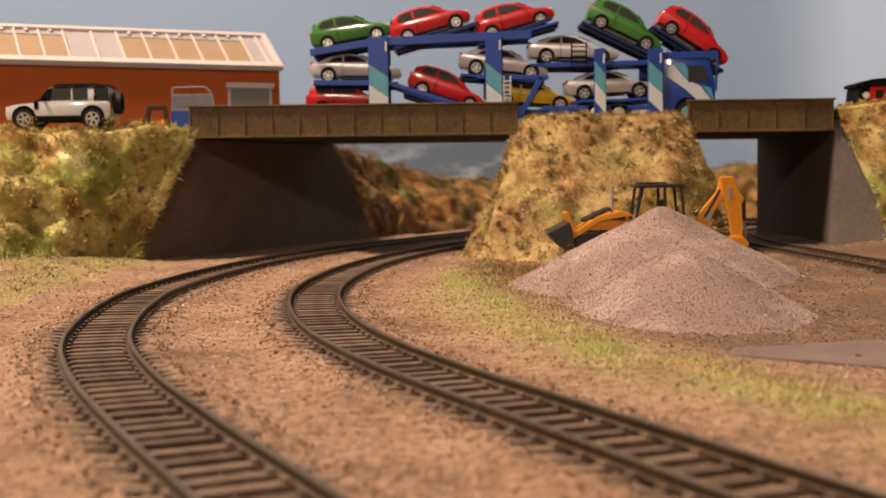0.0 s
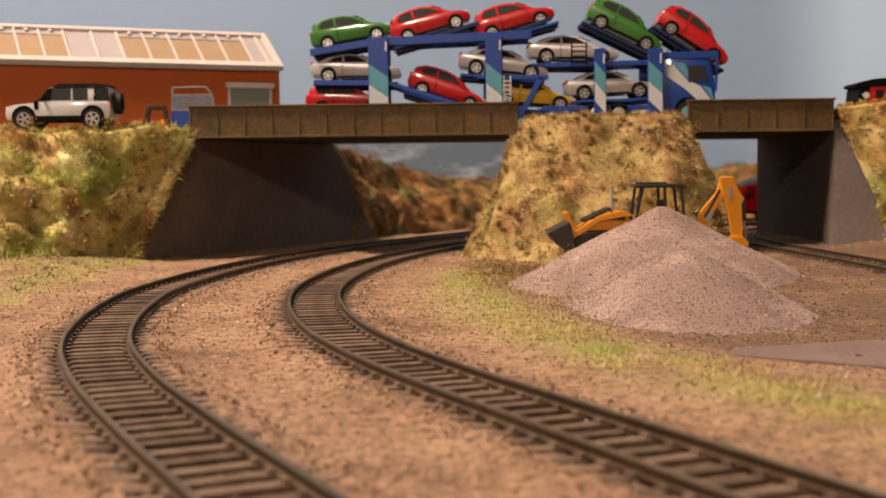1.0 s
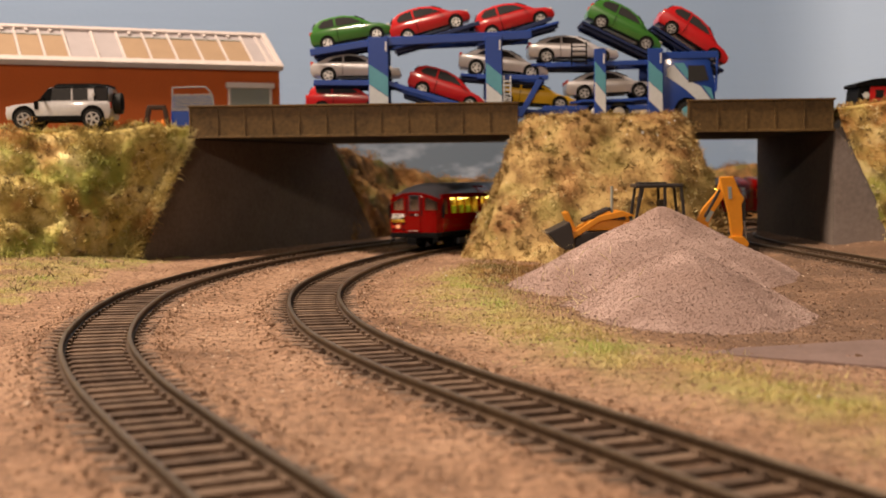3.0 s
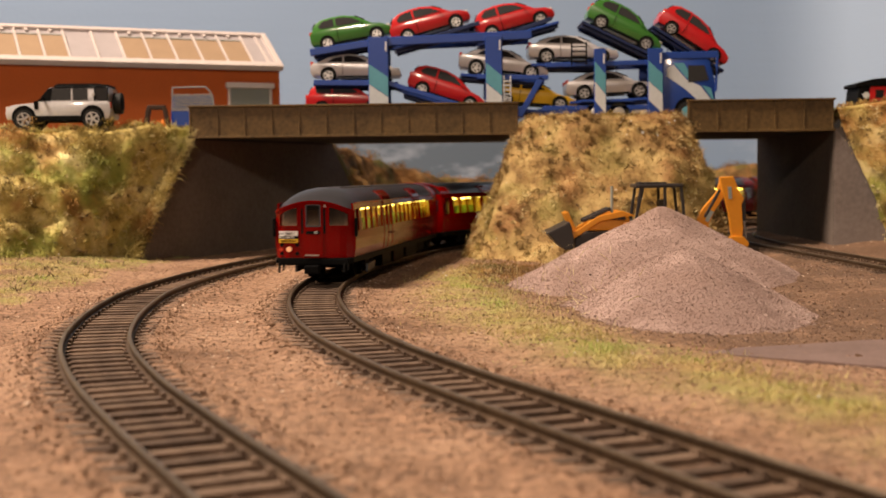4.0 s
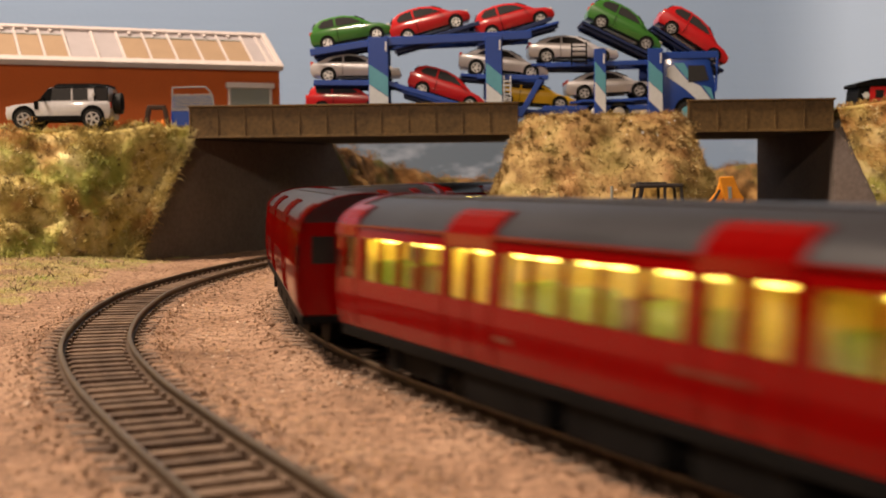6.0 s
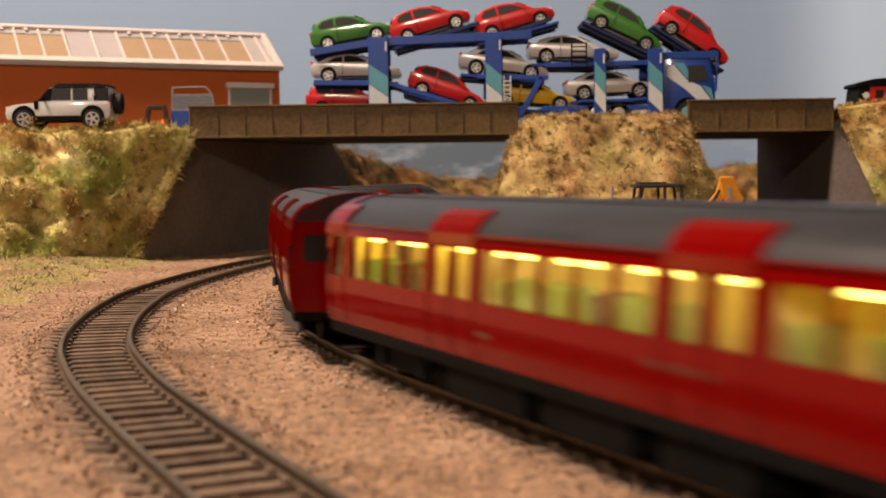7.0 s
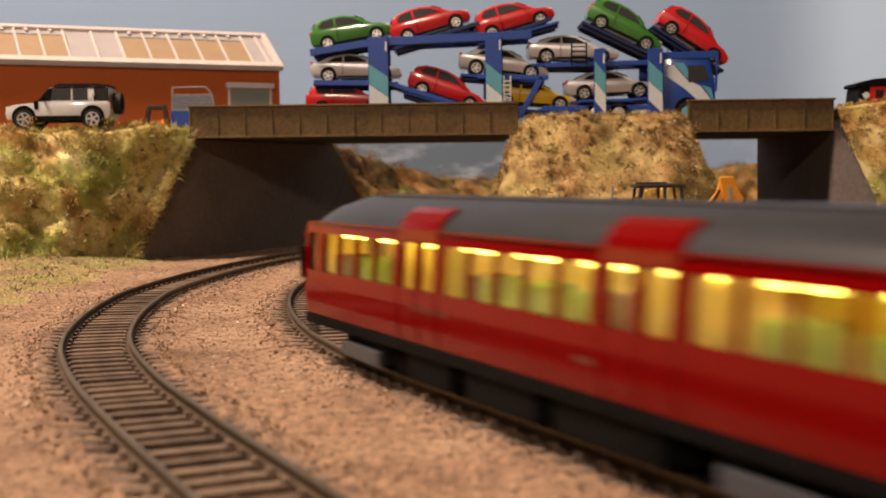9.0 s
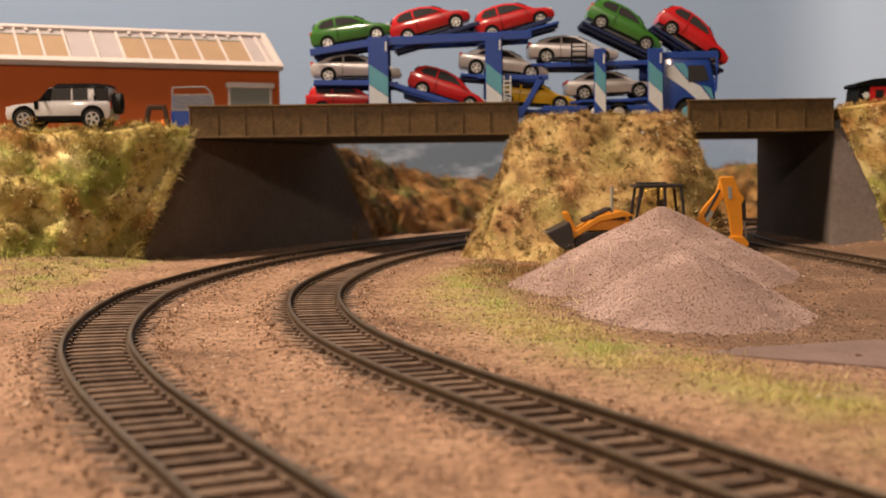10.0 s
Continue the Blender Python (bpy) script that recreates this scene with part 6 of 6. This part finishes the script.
def build_yard_things():
    # cage trailer
    c = thing("cage_trailer", pose(-0.1535, 0.800, 0.0743, 0, 0, 3), "blue model cage trailer with grey mesh sides", "trailer")
    part("body", box(B(), (0, 8, 8.5), (27, 44, 11), 0.6), M_BLUE, c)
    part("tail_board", box(B(), (0, -14.4, 8.5), (24, 1.0, 9), 0.3), M_BLUE, c)
    for x0, x1 in ((-13.0, -0.4), (0.4, 13.0)):
        bm = B()
        bar(bm, (x0, -14, 14.2), (x1, -14, 14.2), 0.7, 0.7), bar(bm, (x0, -14, 23.6), (x1 - 0.8, -14, 23.6), 0.7, 0.7)
        for x in np.linspace(x0, x1 - 0.4, 11):
            bar(bm, (x, -14, 14), (x * 0.96, -14, 23.6), 0.45, 0.45)
        for z in np.linspace(15.5, 22.5, 5):
            bar(bm, (x0, -13.8, z), (x1, -13.8, z), 0.35, 0.35)
        part("mesh_panel", bm, M_MESH, c, "grey wire mesh panel")
    part("mesh_backing", box(B(), (-0.3, -12.6, 18.4), (24.5, 0.5, 9.6), 0.1), M_BLUE, c, "blue panel behind the mesh")
    bm = B()
    for a, b in (((-12.6, -14, 23), (-12.0, -14, 28.0)), ((-12.0, -14, 28.0), (8.0, -14, 28.4)), ((8.0, -14, 28.4), (11.6, -14, 24)), ((11.6, -14, 24), (13.4, -14, 13))):
        bar(bm, a, b, 1.0, 1.0, 0.3)
    part("hoop", bm, M_MESH, c, "grey steel hoop")
    for s in (-1, 1):
        road_wheel(c, 0, s * 12.5, 4.4, s)
    c.children[0].name = "body"
    # dark lifting frame with a cone beside it
    f = thing("lifting_frame", pose(-0.172, 0.772, 0.0745, 0, 0, 8), "dark rusty hoop-shaped lifting frame", "frame")
    for y in (-3, 3):
        for s in (-1, 1):
            part("leg", bar(B(), (s * 7.4, y, 0), (s * 4.6, y, 14.6), 2.6, 2.6, 0.5), M_RUST, f)
        part("top_bar", bar(B(), (-5.4, y, 15), (5.4, y, 15), 2.6, 2.6, 0.6), M_RUST, f)
    for s in (-1, 1):
        part("skid", bar(B(), (s * 7.4, -8, 0.8), (s * 7.4, 8, 0.8), 1.4, 1.4, 0.3), M_RUST, f)
    part("motor_box", box(B(), (-3.4, 0, 2.8), (5, 6, 4.4), 0.6), M_RUST, f)
    part("seat_pad", box(B(), (2.6, 0, 5.4), (5.5, 5, 4.0), 1.0), M_CONE, f, "orange pad")
    cn = thing("traffic_cone", pose(-0.1662, 0.762, 0.0745), "small orange traffic cone on the turf", "traffic cone")
    part("base", box(B(), (0, 0, 0.5), (6, 6, 1.0), 0.3), M_CONE, cn)
    part("cone", cyl(B(), (0, 0, 0.8), (0, 0, 7.6), 2.6, 0.6, 18), M_CONE, cn)
    # red and black vehicle above the right bank
    v = thing("crew_van", pose(0.2945, 0.800, 0.0795, 0, 0, 180), "red model crew van with a curved black roof", "van")
    body = [(-36, 4), (-36, 19), (28, 19), (31, 17), (34, 6), (33, 3), (-35, 3)]
    part("body", slab(B(), body, -12, 12, 0.7), M_CARS["red"], v)
    part("nose", slab(B(), [(30, 3.5), (30, 20), (36.5, 19.2), (38.2, 5), (37, 3.5)], -12.2, 12.2, 0.7), M_BLACK, v, "black cab front")
    part("roof", slab(B(), [(-38, 19), (-38, 21.5), (-30, 24.0), (10, 24.4), (28, 23.2), (38.5, 20.6), (39, 18.4)], -12.8, 12.8, 0.8), M_BLACK, v, "curved black roof")
    for s in (-1, 1):
        for x in (24, 12, 0, -12, -24):
            part("side_window", box(B(), (x, s * 12.0, 14), (5.4, 0.6, 5.0), 0.8), M_DARKGLASS, v)
        part("round_lamp", cyl(B(), (32.5, s * 12.0, 13.2), (32.5, s * 12.8, 13.2), 2.0, seg=18), M_PALE, v, "round white lamp")
        part("round_lamp", cyl(B(), (18, s * 11.8, 13.2), (18, s * 12.8, 13.2), 2.2, seg=18), M_PALE, v, "round white lamp")
        for x in (24, -22):
            road_wheel(v, x, s * 12.4, 5.0, s)
        part("step", box(B(), (0, s * 12, 4.2), (36, 1.6, 1.8), 0.4), M_BLACK, v)
    # hardstanding
    bm = plate(B(), [(66, 322), (78, 330), (96, 335), (112, 341), (135, 345), (260, 352), (260, 282), (120, 289), (104, 293), (92, 303), (78, 312)], -1.5, 0.5)
    struct("hardstanding", bm, M_SLAB, "flat mauve-brown hardstanding slab by the heap", "pavement")


def build_digger():
    d = thing("backhoe_loader", pose(0, 0.640, 0), "orange model backhoe loader with a black cab behind the heap", "digger")
    part("body", slab(B(), [(90, 10), (90, 22), (94, 22.5), (96, 18), (128, 18), (131, 14), (128, 8), (92, 8)], -10, 10, 0.8), M_DIGGER, d)
    part("front_frame", slab(B(), [(66, 9), (66, 15), (72, 17.5), (90, 18), (90, 9)], -6.5, 6.5, 0.6), M_BUCKET, d, "black front frame")
    part("bonnet", slab(B(), [(72, 18), (74, 23.5), (93, 25.0), (94, 18)], -7, 7, 0.8), M_DIGGER, d)
    cb = part("cab_roof", box(B(), (107.6, 0, 40.0), (23.5, 22, 2.0), 0.8), M_BUCKET, d, "black cab roof")
    part("roof_vent", box(B(), (105, 0, 41.4), (14, 12, 0.9), 0.3), M_BUCKET, cb)
    part("cab_base", box(B(), (107, 0, 20), (28, 21, 6), 0.6), M_BUCKET, d)
    for s in (-1, 1):
        y = s * 9.8
        for a, b in ((95.5, 98.6), (120.3, 118.2), (110.5, 110.2)):
            part("cab_post", bar(B(), (a, y, 20), (b, y, 40), 1.5, 1.5, 0.4), M_BUCKET, cb)
    part("rear_post", bar(B(), (95.0, -9.8, 20), (99.6, -9.8, 39), 1.0, 1.0, 0.2), M_BUCKET, cb)
    for s in (-1, 1):
        bm = slab(B(), [(96.6, 21), (99.4, 38.8), (117.4, 38.8), (119.4, 21)], s * 9.4, s * 9.6)
        part("cab_glass", bm, M_PANE, cb, "cab side glass")
    part("driver_seat", box(B(), (110.5, 0, 27), (4, 8, 12), 1.2), M_BUCKET, d)
    part("exhaust", cyl(B(), (84.6, -5, 22), (84.6, -5, 40), 0.7, seg=10), M_SHUTTER, d)
    for s in (-1, 1):
        road_wheel(d, 80, s * 11, 6.8, s, 5)
        road_wheel(d, 116, s * 12, 10.2, s, 7)
        y = s * 8.6
        arm = slab(B(), [(96, 25.2), (89, 28.0), (77, 25.2), (67, 18.6), (60, 14.0), (61.2, 12.0), (68.4, 16.2), (78, 22.6), (90, 24.8)], y - 1.3, y + 1.3, 0.4)
        part("loader_arm", arm, M_DIGGER, d)
        part("loader_ram", bar(B(), (91, y, 24), (73, y, 24.5), 1.6, 1.6, 0.5), M_BUCKET, d)
        part("tilt_ram", bar(B(), (84, y * 0.6, 29.0), (70, y * 0.6, 22.8), 1.9, 1.9, 0.6), M_BUCKET, d)
        part("tilt_link", bar(B(), (61.5, y * 0.7, 27.4), (66, y * 0.7, 17.0), 2.4, 2.4, 0.5), M_DIGGER, d)
    bk = [(51.5, 17.4), (60.4, 21.6), (62.6, 22.8), (63.6, 20.2), (65.0, 13.6), (64.4, 9.4), (60.2, 8.8), (56.4, 12.0)]
    part("bucket", slab(B(), bk, -13.5, 13.5, 0.5), M_BUCKET, d, "black loading bucket")
    part("bucket_edge", bar(B(), (51.4, -13.6, 17.3), (51.4, 13.6, 17.3), 1.2, 1.0, 0.3), M_CHROME, d)
    # backhoe
    part("kingpost", box(B(), (131, 0, 13), (5, 9, 14), 0.8), M_DIGGER, d)
    part("boom", slab(B(), [(128.5, 19), (131.5, 16.5), (136.5, 27.0), (146, 41.5), (144.5, 44.2), (139.5, 44.2), (137.4, 36.5), (130.6, 28.6), (127.5, 23.5)], -3.2, -0.4, 0.5), M_DIGGER, d)
    part("dipper", slab(B(), [(138.2, 43.8), (145.4, 44.2), (148.6, 36.0), (150.8, 33.2), (149.4, 30.0), (150.2, 18.0), (149.6, 13.6), (144.2, 14.0), (142.6, 26.0), (139.6, 37.0)], -5.6, -3.0, 0.5), M_DIGGER, d)
    part("dipper_label", box(B(), (143.4, -5.7, 36), (1.8, 0.3, 6.0), 0.05, pose(0, 0, 0, 0, -4, 0)), M_SHUTTER, d)
    part("boom_label", box(B(), (133.6, -3.4, 24.4), (2.0, 0.3, 6.0), 0.05, pose(0, 0, 0, 0, 28, 0)), M_SHUTTER, d)
    part("dipper_ram", bar(B(), (150.6, -4, 33), (151.0, -4, 22), 1.8, 1.8, 0.5), M_BUCKET, d)
    part("ram_rod", bar(B(), (151.0, -4, 22), (151.8, -4, 13), 1.0, 1.0, 0.3), M_CHROME, d)
    part("boom_ram", bar(B(), (131, -5, 24), (138.5, -5, 37.5), 1.4, 1.4, 0.4), M_BUCKET, d)
    part("hoe_bucket", slab(B(), [(143.8, 14.5), (150, 14.2), (152.8, 10.8), (151.6, 8.0), (146.5, 9.4), (143.0, 12.0)], -7.5, -1.0, 0.5), M_DIGGER, d)
    part("hoe_foot", box(B(), (136, 0, 3.5), (6, 20, 7), 0.8), M_BUCKET, d)


build_room()
build_backdrop()
build_ground()
build_banks()
build_road()
build_heap()
build_shed()
build_transporter()
build_off_roader()
build_yard_things()
build_digger()
TRAIN = build_train()
build_tracks()
build_grains()


def motions():
    move_train(TRAIN)


motions()
